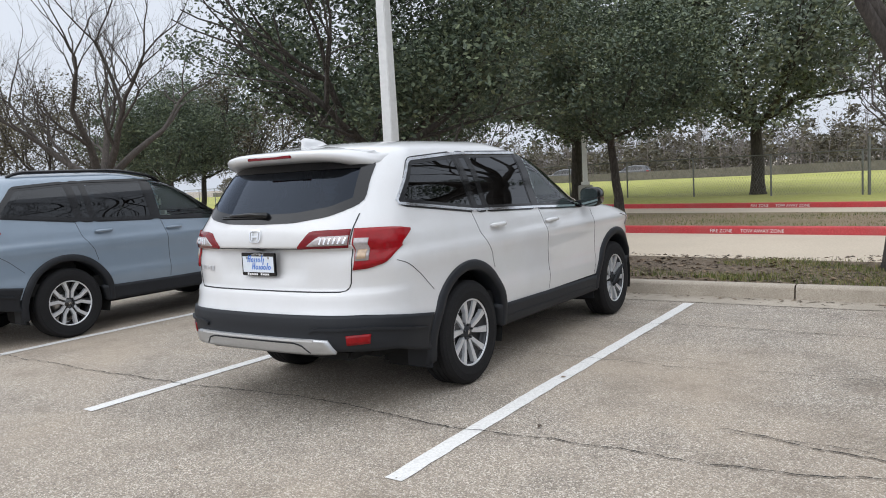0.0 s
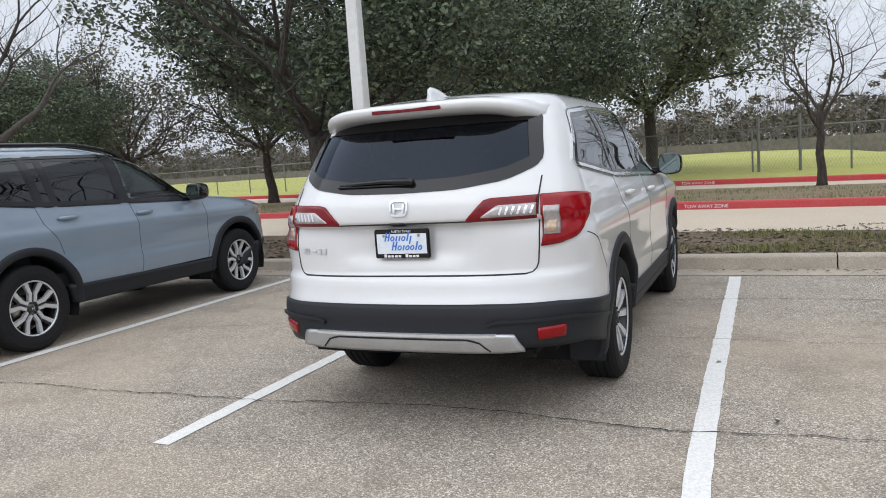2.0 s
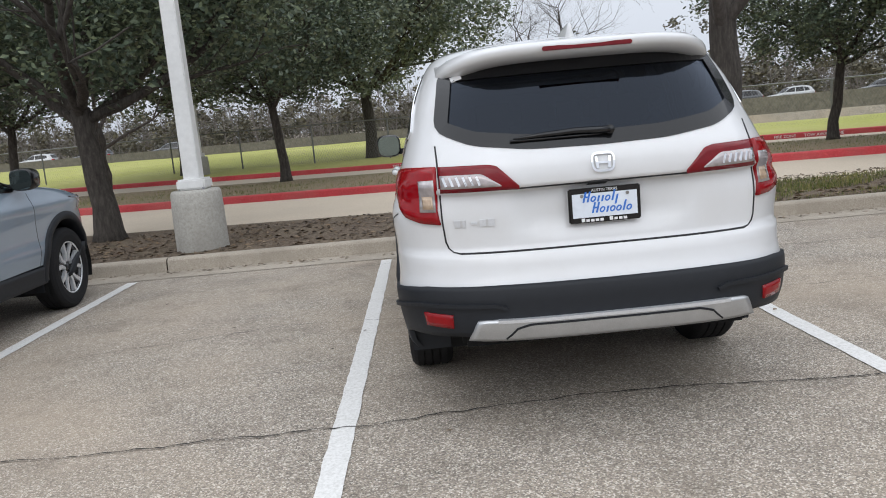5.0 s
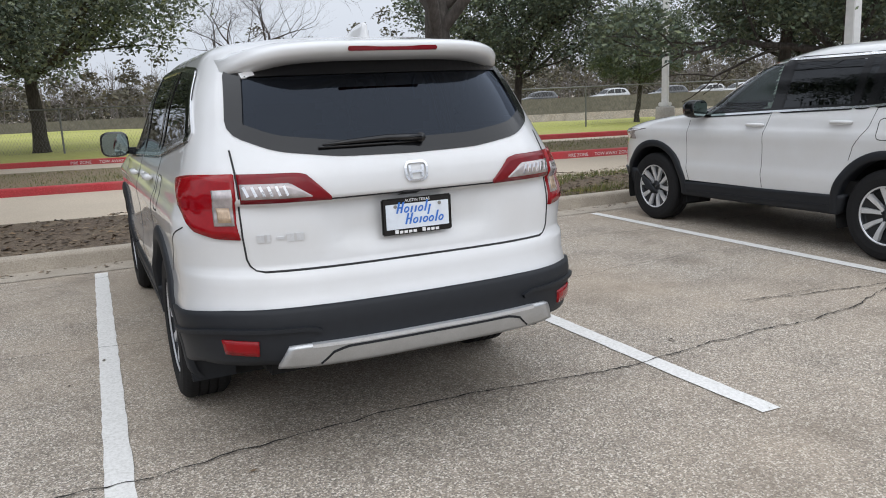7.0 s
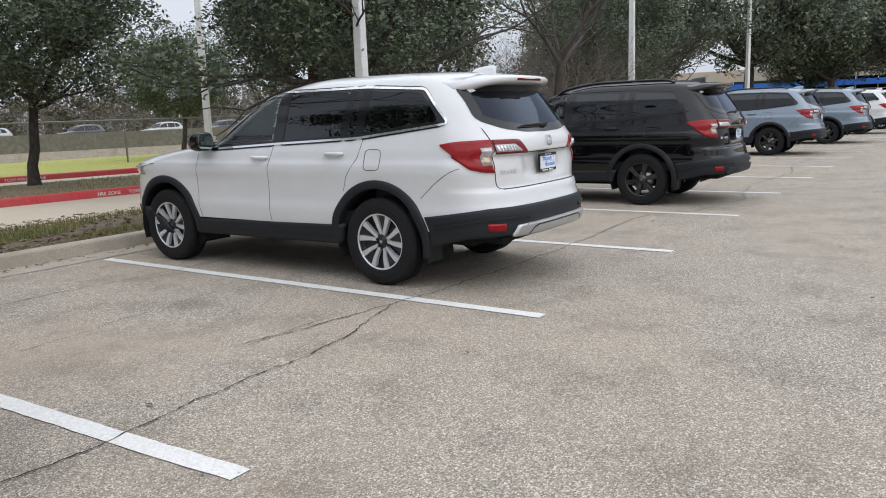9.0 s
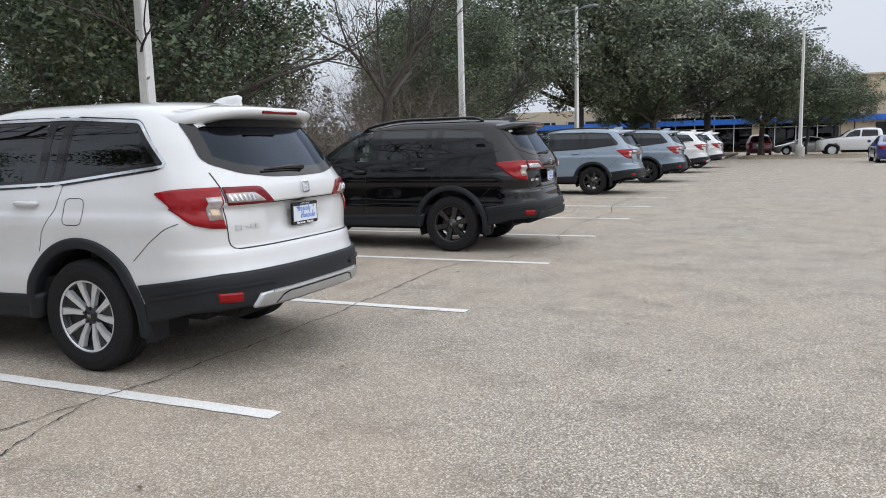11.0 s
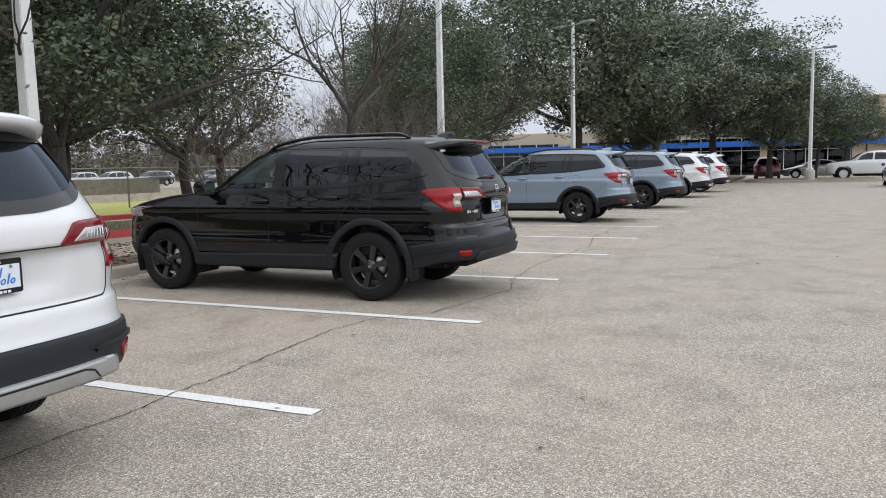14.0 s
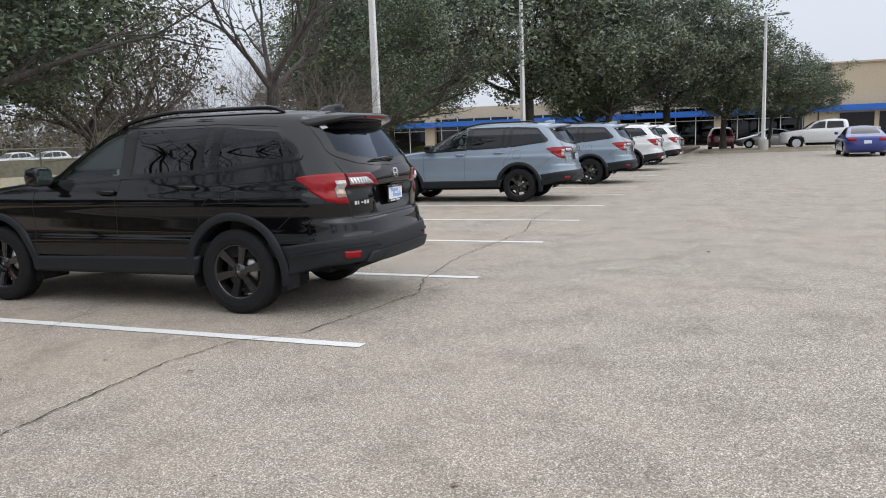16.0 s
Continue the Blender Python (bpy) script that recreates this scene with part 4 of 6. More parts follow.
    # dark line painted along the ledge for the shade below it
    b = bmesh.new()
    ribbon(b, rear_chart, [(-0.38, 1.092), (0.38, 1.092)], 0.006, 0.002)
    part("ledge_shade_line", b, M_SEAM, car)
    b = bmesh.new()
    ribbon(b, rear_chart, [(-0.065, 1.089), (0.02, 1.089)], 0.022, 0.006)
    part("gate_release", b, M_SEAM, car)
    # spoiler
    b = bmesh.new()
    rows = []
    for k in range(33):
        x = -0.665 + 1.33 * k / 32
        r = abs(x) / 0.665
        tip, drop = 0.225 + 0.06 * r ** 2 + 0.285 * r ** 6, 0.075 * r ** 5
        zt = 1.712 - drop
        rows.append([(x, 0.68 + 0.08 * r, SUV_roof(0.68 + 0.08 * r, x) - 0.012), (x, max(0.52, tip + 0.10), max(zt + 0.012, min(SUV_roof(max(0.52, tip + 0.10), x), 1.75) + 0.003)), (x, max(0.40, tip + 0.075), zt + 0.02), (x, tip + 0.05, zt + 0.008), (x, tip + 0.01, zt - 0.004), (x, tip, zt - 0.018), (x, tip + 0.012, zt - 0.045), (x, tip + 0.06, zt - 0.062), (x, max(0.42, tip + 0.09), zt - 0.08), (x, max(0.50, tip + 0.12), zt - 0.06)])
    grid(b, rows)
    b.faces.new([v for v in b.verts[:10]])
    b.faces.new([v for v in b.verts[-10:]][::-1])
    bmesh.ops.recalc_face_normals(b, faces=b.faces[:])
    sp = part("spoiler", b, paint, car, "", True)
    b = bmesh.new()
    box(b, -0.20, 0.20, 0.224, 0.25, 1.672, 1.692, 0.004)
    part("brake_light", b, M_DARK_RED, sp, "dark red high brake light")
    b = bmesh.new()
    rows = []
    for k in range(9):
        t = k / 8
        y = 0.56 + 0.24 * t
        h = 0.066 * (1 - t) ** 0.55 * (1 if t > 0.08 else 0.75)
        wd = 0.022 + 0.02 * t
        zb = SUV_roof(y, 0.0) - 0.01
        rows.append([(-wd, y, zb), (-wd * 0.5, y, zb + h * 0.6 + 0.006), (-0.004, y - 0.012 * (1 - t), zb + h + 0.012), (0.004, y - 0.012 * (1 - t), zb + h + 0.012), (wd * 0.5, y, zb + h * 0.6 + 0.006), (wd, y, zb)])
    grid(b, rows)
    b.faces.new([v for v in b.verts[:6]])
    bmesh.ops.recalc_face_normals(b, faces=b.faces[:])
    part("shark_fin_antenna", b, paint, car, "", True)
    # wiper
    b = bmesh.new()
    arm = [SUV.rear(x, z) + Vector((0, -0.022, 0.006)) for x, z in ((0.05, 1.305), (-0.10, 1.312), (-0.26, 1.306), (-0.37, 1.300))]
    tube(b, arm, [0.018, 0.014, 0.010, 0.004], 8)
    tube(b, [SUV.rear(x, 1.296) + Vector((0, -0.012, 0)) for x in (0.03, -0.1, -0.25, -0.385)], 0.006, 6)
    tube(b, [SUV.rear(0.05, 1.305), SUV.rear(0.05, 1.305) + Vector((0, -0.03, 0.008))], 0.02, 12)
    part("rear_wiper", b, M_FRIT, car, "", True)
    # badge
    b = bmesh.new()
    def badge_chart(u, v):
        return SUV.rear(u, v)
    ribbon(b, badge_chart, rounded([(-0.044, 1.140), (0.044, 1.140), (0.050, 1.212), (-0.050, 1.212)], 0.025), 0.009, 0.012, True, None, 0.012)
    ribbon(b, badge_chart, [(-0.024, 1.152), (-0.030, 1.200)], 0.011, 0.012)
    ribbon(b, badge_chart, [(0.024, 1.152), (0.030, 1.200)], 0.011, 0.012)
    ribbon(b, badge_chart, [(-0.026, 1.174), (0.026, 1.174)], 0.009, 0.012)
    part("badge", b, M_CHROME, car, "chrome badge")
    for k in range(5):
        b = bmesh.new()
        x0 = -0.655 + 0.037 * k
        ribbon(b, rear_chart, [(x0, 0.955), (x0 + (0.012 if k == 1 else 0.027), 0.955)], 0.03 if k != 2 else 0.01, 0.006)
        part("model_badge", b, M_ALLOY, car)
    # plate
    py = 0.066
    b = bmesh.new()
    box(b, -0.158, 0.158, py, py + 0.016, 0.918, 1.070, 0.005)
    frm = part("plate_frame", b, M_FRIT, car, "black dealer plate frame")
    b = bmesh.new()
    box(b, -0.142, 0.142, py - 0.002, py + 0.004, 0.942, 1.046)
    plate = part("plate", b, M_PLATE, frm, "white dealer plate with blue print")
    b = text_bm("AUSTIN TEXAS", 0.017)
    for v in b.verts:
        v.co = Vector((v.co.x, py - 0.0015, 1.058 + v.co.y))
    part("writing", b, M_PRINT_WHITE, frm)
    # the dealer's name: slanted strokes and small rings in two rows, of its size and colour
    for z0, x0, kinds in ((1.008, -0.098, "IIorrdIj"), (0.960, -0.060, "IIonodIo")):
        b = bmesh.new()
        x = x0
        for kind in kinds:
            up = {"I": 0.046, "d": 0.044, "j": 0.026}.get(kind, 0.026)
            down = 0.016 if kind == "j" else 0.0
            if kind in "od":
                outer, innr = [], []
                for q in range(14):
                    a = 2 * math.pi * q / 14
                    lean = 0.25 * 0.013 * math.sin(a)
                    outer.append(b.verts.new((x + 0.012 + 0.0125 * math.cos(a) + lean, py - 0.0035, z0 + 0.013 + 0.0135 * math.sin(a))))
                    innr.append(b.verts.new((x + 0.012 + 0.0055 * math.cos(a) + lean, py - 0.0035, z0 + 0.013 + 0.007 * math.sin(a))))
                for q in range(14):
                    r = (q + 1) % 14
                    b.faces.new((outer[q], outer[r], innr[r], innr[q]))
                x += 0.027
            else:
                b.faces.new([b.verts.new((x + dx + 0.28 * dz, py - 0.0032, z0 + dz)) for dx, dz in ((0, -down), (0.0085, -down), (0.0085, up), (0, up))])
                x += 0.018
        b.faces.new([b.verts.new((xx + 0.28 * dz, py - 0.0029, z0 + dz)) for xx, dz in ((x0 + 0.004, 0.019), (x0 + 0.024, 0.019), (x0 + 0.024, 0.026), (x0 + 0.004, 0.026))])
        part("plate_print", b, M_PLATE_BLUE, plate, "blue dealer print")
    x = -0.105
    for k in range(10):
        if k != 5:
            b = bmesh.new()
            box(b, x, x + 0.015, py - 0.0012, py + 0.001, 0.923, 0.923 + (0.016 if k in (0, 6) else 0.011))
            part("frame_letter", b, M_PRINT_WHITE, frm)
        x += 0.0205
    for xx in (-0.1, 0.1):
        b = bmesh.new()
        tube(b, [(xx, py - 0.004, 1.036), (xx, py, 1.036)], 0.008, 8)
        part("plate_screw", b, M_DISC, frm)
    b = bmesh.new()
    ribbon(b, rear_chart, [(-0.60, 1.592), (-0.55, 1.602)], 0.022, 0.004)
    part("window_sticker", b, M_PRINT_WHITE, car, "small white window sticker")
    b = bmesh.new()
    tube(b, [(0.45, 0.35, 0.36), (0.45, 1.0, 0.36)], 0.03, 10)
    tube(b, [(-0.75, REAR_AXLE, 0.34), (0.75, REAR_AXLE, 0.34)], 0.045, 10)
    part("axle", b, M_WELL, car)
    return car


def SUV_roof(y, x=0.0):
    """The body's height at a place of the plan, on the upper part."""
    lo, hi = 1.3, 1.79
    for _ in range(24):
        z = (lo + hi) / 2
        if abs(x) < SUV.w(z) and SUV.rear(x, z).y < y < SUV.front(x, z).y:
            lo = z
        else:
            hi = z
    return lo


ROW = "SUVs parked in the stalls"
white_suv = suv(pose(1.260, 0.465, 0, 0, 0, 1.3), "white SUV with black cladding and dealer plate in a stall", M_WHITE, "ten", True, False, ROW)
copy_thing(white_suv, pose(6.685, 0.50, 0, 0, 0, 0.0))
black_suv = suv(pose(12.56, 0.35, 0), "gloss black SUV with black wheels and roof rails", M_BLACK, "six", False, True, ROW)
grey_suv = suv(pose(-3.74, 0.28, 0, 0, 0, 1.2), "blue-grey SUV with silver and black wheels, roof rails", M_GREY, "wye", False, True, ROW)
grey_dark_wheels = suv(pose(23.75, 0.86, 0), "blue-grey SUV with black wheels and roof rails", M_GREY, "six", False, True, ROW)
copy_thing(grey_dark_wheels, pose(29.6, 0.3, 0))
copy_thing(white_suv, pose(37.0, 0.1, 0))
copy_thing(white_suv, pose(42.5, -0.2, 0))


# ---- trees ----
def bark_material(name, a, b2, c2):
    m, n, l, b = mat(name, 0.95)
    v = coords(n, l, (1, 1, 0.25))
    g = noise_tex(n, l, v, 22.0, 6, 0.7)
    c = ramp(n, l, g, [(0.3, a), (0.52, b2), (0.75, c2)])
    l.new(c, b.inputs["Base Color"])
    bump(n, l, b, g, 1.0, 0.03)
    return m


def leaf_material(name, dark, mid, light):
    m, n, l, b = mat(name, 0.55)
    geo = n.new("ShaderNodeNewGeometry")
    c = ramp(n, l, geo.outputs["Random Per Island"], [(0.0, dark), (0.55, mid), (1.0, light)])
    v = coords(n, l)
    big = noise_tex(n, l, v, 0.9, 3)
    c = mixc(n, l, c, ramp(n, l, big, [(0.35, (0.75, 0.8, 0.8)), (0.7, (1.2, 1.12, 0.95))]), 0.8, "MULTIPLY")
    l.new(c, b.inputs["Base Color"])
    return m


M_BARK = bark_material("dark furrowed bark", (0.022, 0.018, 0.015), (0.055, 0.047, 0.04), (0.11, 0.098, 0.085))
M_TWIG = bark_material("grey-brown twigs", (0.10, 0.083, 0.072), (0.16, 0.135, 0.118), (0.23, 0.20, 0.178))
M_BOUGH = bark_material("dark grey bare wood", (0.04, 0.034, 0.03), (0.075, 0.064, 0.056), (0.125, 0.11, 0.098))
# twigs of the far woods, with the haze painted in as a paler colour
M_TWIG_HAZE = bark_material("distant twigs paled by haze", (0.13, 0.115, 0.10), (0.17, 0.15, 0.135), (0.22, 0.20, 0.18))
M_LEAF = leaf_material("dark live oak leaves", (0.036, 0.056, 0.037), (0.079, 0.110, 0.068), (0.162, 0.195, 0.110))
# the oak leaf colour again, lighter and greyer: distance haze put into it
M_LEAF_HAZE = leaf_material("far oak leaves paled by haze", (0.066, 0.090, 0.066), (0.128, 0.162, 0.115), (0.235, 0.265, 0.18))
M_LEAF_B = leaf_material("olive brown winter leaves", (0.055, 0.05, 0.033), (0.09, 0.083, 0.052), (0.14, 0.125, 0.078))


def grow(bm, p, d, length, r, depth, rnd, tips, sides=5, spread=0.6, up=0.12, kids=(2, 3), wob=0.16):
    """A limb with its own bends, which forks into thinner limbs."""
    n = 4
    pts, rad = [p.copy()], [r]
    q, e = p.copy(), d.copy()
    forks = []
    for k in range(n):
        e = (e + Vector((rnd.uniform(-wob, wob), rnd.uniform(-wob, wob), rnd.uniform(-wob, wob) + up * 0.3))).normalized()
        q = q + e * (length / n)
        pts.append(q.copy())
        rad.append(r * (1 - 0.42 * (k + 1) / n))
        if k >= 1:
            forks.append((q.copy(), e.copy(), rad[-1]))
    tube(bm, pts, rad, max(3, sides), cap=False)
    tips.append((q.copy(), depth))
    if depth <= 0:
        return
    for f, fe, fr in forks[:-1]:
        if rnd.random() < 0.75:
            o = Vector((rnd.gauss(0, 1), rnd.gauss(0, 1), rnd.gauss(0, 0.7))).normalized()
            grow(bm, f, (fe * (1 - spread * 0.6) + o * spread + Vector((0, 0, up))).normalized(), length * rnd.uniform(0.5, 0.72), fr * 0.55, depth - 1, rnd, tips, sides - 1, spread, up, kids, wob)
    for _ in range(rnd.randint(*kids)):
        o = Vector((rnd.gauss(0, 1), rnd.gauss(0, 1), rnd.gauss(0, 0.7))).normalized()
        grow(bm, q, (e * (1 - spread * 0.5) + o * spread + Vector((0, 0, up))).normalized(), length * rnd.uniform(0.6, 0.85), rad[-1] * 0.8, depth - 1, rnd, tips, sides - 1, spread, up, kids, wob)


def leaves_mesh(name, centres, per, spread, size, seed, material, floor_z=1.0):
    """Small bent leaves in clumps about the given places."""
    rs = np.random.RandomState(seed)
    c = np.asarray([tuple(x) for x in centres], float)
    n = len(c) * per
    base = np.repeat(c, per, 0)
    clump = np.repeat(rs.uniform(0.55, 1.3, len(c)), per)[:, None]
    off = rs.normal(0, 1, (n, 3))
    off *= (rs.uniform(0, 1, n) ** 0.45 / np.linalg.norm(off, axis=1))[:, None] * spread * clump * np.array([1, 1, 0.7])
    p = base + off
    ok = p[:, 2] > floor_z
    p = p[ok]
    n = len(p)
    a = rs.normal(0, 1, (n, 3))
    a[:, 2] *= 0.6
    a /= np.linalg.norm(a, axis=1)[:, None]
    b = rs.normal(0, 1, (n, 3))
    b -= (b * a).sum(1)[:, None] * a
    b /= np.linalg.norm(b, axis=1)[:, None]
    h = np.cross(a, b)
    s = (size * rs.uniform(0.6, 1.35, n))[:, None]
    v = np.stack([p - a * s, p + b * s * 0.5 + h * s * 0.15, p + a * s, p - b * s * 0.5 + h * s * 0.15], 1).reshape(-1, 3)
    me = bpy.data.meshes.new(name)
    me.vertices.add(4 * n)
    me.vertices.foreach_set("co", v.ravel())
    me.loops.add(4 * n)
    me.loops.foreach_set("vertex_index", np.arange(4 * n))
    me.polygons.add(n)
    me.polygons.foreach_set("loop_start", np.arange(0, 4 * n, 4))
    me.update()
    me.validate()
    me.materials.append(material)
    return me


def oak(m, label, seed, trunk_r, fork, crown_r, crown_z0, crown_z1, per=170, clumps=330, material=None, leaf=0.05, group="", cut=-9.0):
    """An evergreen oak: trunk, limbs and a crown of small leaves in uneven clumps."""
    rnd = random.Random(seed)
    t = thing("tree", label, "tree", m, group)
    b = bmesh.new()
    tips = []
    lean = Vector((rnd.uniform(-0.12, 0.12), rnd.uniform(-0.12, 0.12), 1)).normalized()
    pts = [Vector((0, 0, -0.1)), Vector((0, 0, 0.12)), Vector((0, 0, 0.5))] + [lean * (0.5 + (fork - 0.5) * k / 4) + Vector((rnd.uniform(-0.03, 0.03), rnd.uniform(-0.03, 0.03), 0)) for k in range(1, 5)]
    rad = [trunk_r * 1.65, trunk_r * 1.25, trunk_r * 1.02] + [trunk_r * (1 - 0.05 * k) for k in range(1, 5)]
    tube(b, pts, rad, 14)
    top = pts[-1]
    part("trunk", b, M_BARK, t, "", True)
    for k in range(7):
        b = bmesh.new()
        a = 2 * math.pi * (k + rnd.uniform(-0.3, 0.3)) / 7
        rise = 0.25 + 0.5 * (k % 3)
        d = Vector((math.cos(a), math.sin(a), rise)).normalized()
        grow(b, top - lean * rnd.uniform(0, 0.35), d, crown_r * 0.5, trunk_r * 0.5, 2, rnd, tips, 7, 0.5, 0.1)
        part("limb", b, M_BARK, t, "", True)
    cz, hz = (crown_z0 + crown_z1) / 2, (crown_z1 - crown_z0) / 2
    centres = [p for p, d in tips if crown_z0 < p.z < crown_z1]
    while len(centres) < clumps:
        u = Vector((rnd.gauss(0, 1), rnd.gauss(0, 1), rnd.gauss(0, 1))).normalized()
        k = rnd.uniform(0.35, 1.0) ** 0.5
        lump = 0.86 + 0.75 * noise.noise(u * 3.1 + Vector((seed, 0, 0)))
        p = Vector((u.x * crown_r * k * lump, u.y * crown_r * k * lump, cz + u.z * hz * k * (0.25 + 0.85 * lump if u.z > 0 else 0.95)))
        centres.append(p)
    centres = [p for p in centres if p.y > cut]
    me = leaves_mesh("crown", centres, per, crown_r * 0.12 + 0.22, leaf, seed, material or M_LEAF, crown_z0 - 0.55)
    o = new("crown", me)
    o.parent = t
    return t


def bare_tree(m, label, seed, trunk_r, fork, reach, depth=5, group="", spread=0.55, up=0.16, boughs=5, wood=None):
    """A leafless tree: trunk, and boughs that fork down to twigs."""
    rnd = random.Random(seed)
    t = thing("tree", label, "tree", m, group)
    b = bmesh.new()
    pts = [Vector((0, 0, -0.1)), Vector((0, 0, 0.1)), Vector((0, 0, 0.4))] + [Vector((rnd.uniform(-0.05, 0.05), rnd.uniform(-0.05, 0.05), 0.4 + (fork - 0.4) * k / 4)) for k in range(1, 5)]
    tube(b, pts, [trunk_r * 1.5, trunk_r * 1.2, trunk_r] + [trunk_r * (1 - 0.06 * k) for k in range(1, 5)], 12)
    part("trunk", b, M_BARK, t, "", True)
    tips = []
    for k in range(boughs):
        b = bmesh.new()
        a = 2 * math.pi * (k + rnd.uniform(-0.25, 0.25)) / boughs
        d = Vector((math.cos(a) * 0.75, math.sin(a) * 0.75, rnd.uniform(0.55, 1.2))).normalized()
        grow(b, pts[-1] - Vector((0, 0, rnd.uniform(0, 0.6))), d, reach, trunk_r * 0.42, depth, rnd, tips, 7, spread, up, (2, 2), 0.2)
        part("bough", b, wood or M_BOUGH, t, "", True)
    return t


STREET = "trees along the planting strip"
oak_a = oak(pose(-4.25, 8.4, 0.13), "evergreen oak with dark dense crown on the strip", 3, 0.17, 1.9, 4.3, 2.05, 7.8, 150, 620, leaf=0.052, group=STREET, cut=-1.3)
oak_h = oak(pose(13.5, 8.2, 0.13), "large evergreen oak on the strip by the black SUV", 13, 0.17, 1.9, 4.2, 2.1, 7.6, 140, 600, leaf=0.055, group=STREET, cut=-1.25)
oak_b = oak(pose(-3.5, 18.5, 0.13), "small evergreen oak on the grass median", 7, 0.13, 2.3, 3.5, 1.95, 6.4, 115, 400, leaf=0.055)
copy_thing(oak_b, pose(10.2, 15.6, 0.13, 0, 0, 75) @ Matrix.Scale(0.88, 4))
copy_thing(oak_b, pose(17.2, 12.6, 0.1, 0, 0, 170) @ Matrix.Scale(0.95, 4))
copy_thing(oak_b, pose(-11.5, 19.6, 0.13, 0, 0, 200))
copy_thing(oak_b, pose(-19.5, 15.0, 0.1, 0, 0, 30) @ Matrix.Scale(0.8, 4))
oak_c = oak(pose(-1.75, 28.0, 0.14) @ Matrix.Scale(1.2, 4), "broad evergreen oak behind the red kerb", 11, 0.2, 2.4, 5.1, 1.9, 8.5, 110, 470, M_LEAF_HAZE, 0.075)
copy_thing(oak_b, pose(20.2, 23.2, 0.1, 0, 0, 100) @ Matrix.Scale(0.75, 4))
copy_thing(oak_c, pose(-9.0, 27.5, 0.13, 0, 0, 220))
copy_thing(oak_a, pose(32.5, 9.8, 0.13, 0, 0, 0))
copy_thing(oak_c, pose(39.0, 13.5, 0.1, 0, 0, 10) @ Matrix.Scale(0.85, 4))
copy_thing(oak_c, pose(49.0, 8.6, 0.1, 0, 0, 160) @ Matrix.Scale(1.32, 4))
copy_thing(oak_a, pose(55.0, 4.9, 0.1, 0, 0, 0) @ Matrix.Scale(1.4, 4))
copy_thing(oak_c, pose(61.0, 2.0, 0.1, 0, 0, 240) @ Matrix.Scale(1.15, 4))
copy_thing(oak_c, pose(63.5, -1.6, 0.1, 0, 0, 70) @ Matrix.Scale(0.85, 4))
copy_thing(oak_b, pose(66.0, -4.6, 0.1, 0, 0, 20))
copy_thing(oak_b, pose(70.0, -6.8, 0.1, 0, 0, 120))
brown = oak(pose(-20.0, 19.0, 0.13), "brownish half-bare oak among the trees", 19, 0.16, 2.0, 3.6, 1.6, 7.0, 32, 260, M_LEAF_B, 0.06)
copy_thing(brown, pose(21.8, 13.2, 0.1, 0, 0, 40))
copy_thing(brown, pose(25.5, 15.0, 0.1, 0, 0, 100))
copy_thing(brown, pose(35.0, 13.0, 0.13, 0, 0, 190))
for x, y, a, k in ((-30, 9.5, 20, 0.9), (-27.5, 14.5, 80, 1.0), (-34, 15, 150, 1.1), (-35, 6, 210, 1.0), (-40, 11, 300, 1.15), (-31, 19.5, 10, 1.1), (-44, 3, 250, 1.2), (-15.5, 22.0, 170, 1.1)):
    copy_thing(brown, pose(x, y, 0.1, 0, 0, a) @ Matrix.Scale(k, 4))

bare_f = bare_tree(pose(4.45, 7.45, 0.13), "leafless tree with thick dark trunk on the strip", 23, 0.21, 2.6, 2.2, 5, STREET, 0.6, 0.12, 6)
bare_tree(pose(-15.4, 9.6, 0.13), "tall leafless tree against the sky", 29, 0.3, 1.9, 2.3, 5)
bare_d = bare_tree(pose(3.85, 17.5, 0.13), "slim leafless tree on the grass median", 31, 0.1, 1.9, 1.3, 5, "", 0.62, 0.06, 6)
lean_tree = bare_tree(pose(21.4, 7.6, 0.13, 0, 6, 0), "leaning leafless tree with grey bark", 37, 0.17, 3.0, 1.7, 5)
copy_thing(bare_d, pose(-6.5, 13.9, 0.1, 0, 0, 130))
copy_thing(lean_tree, pose(15.8, 12.0, 0.13, 0, -4, 100))
thicket = bare_tree(pose(20.0, 10.5, 0.1), "reddish brown twiggy winter thicket", 41, 0.09, 0.5, 1.35, 5, "", 0.6, 0.1, 8, M_TWIG)
copy_thing(thicket, pose(26.0, 11.5, 0.1, 0, 0, 200))
copy_thing(thicket, pose(23.2, 9.4, 0.1, 0, 0, 70))
copy_thing(thicket, pose(28.5, 11.2, 0.1, 0, 0, 140) @ Matrix.Scale(1.45, 4))
copy_thing(thicket, pose(26.2, 8.9, 0.1, 0, 0, 310) @ Matrix.Scale(1.15, 4))
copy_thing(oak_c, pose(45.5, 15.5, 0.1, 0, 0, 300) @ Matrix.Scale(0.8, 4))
copy_thing(oak_b, pose(57.0, 6.5, 0.1, 0, 0, 150))
copy_thing(oak_b, pose(-24.5, 20.0, 0.1, 0, 0, 140))
# trees across the lot, seen in the car windows
copy_thing(bare_f, pose(-16.0, -25.0, 0, 0, 0, 60))
copy_thing(bare_f, pose(-12.0, -20.0, 0, 0, 0, 10))
copy_thing(bare_f, pose(-7.5, -24.0, 0, 0, 0, 200))
copy_thing(bare_f, pose(13.0, -25.0, 0, 0, 0, 120))
copy_thing(bare_f, pose(3.0, -27.0, 0, 0, 0, 300))


# ---- light poles ----
M_POLE = plain("white painted steel", (0.72, 0.72, 0.71), 0.45, 0, 12, 0.06)
M_LAMP = plain("grey lamp housing", (0.32, 0.33, 0.34), 0.5, 0.2)


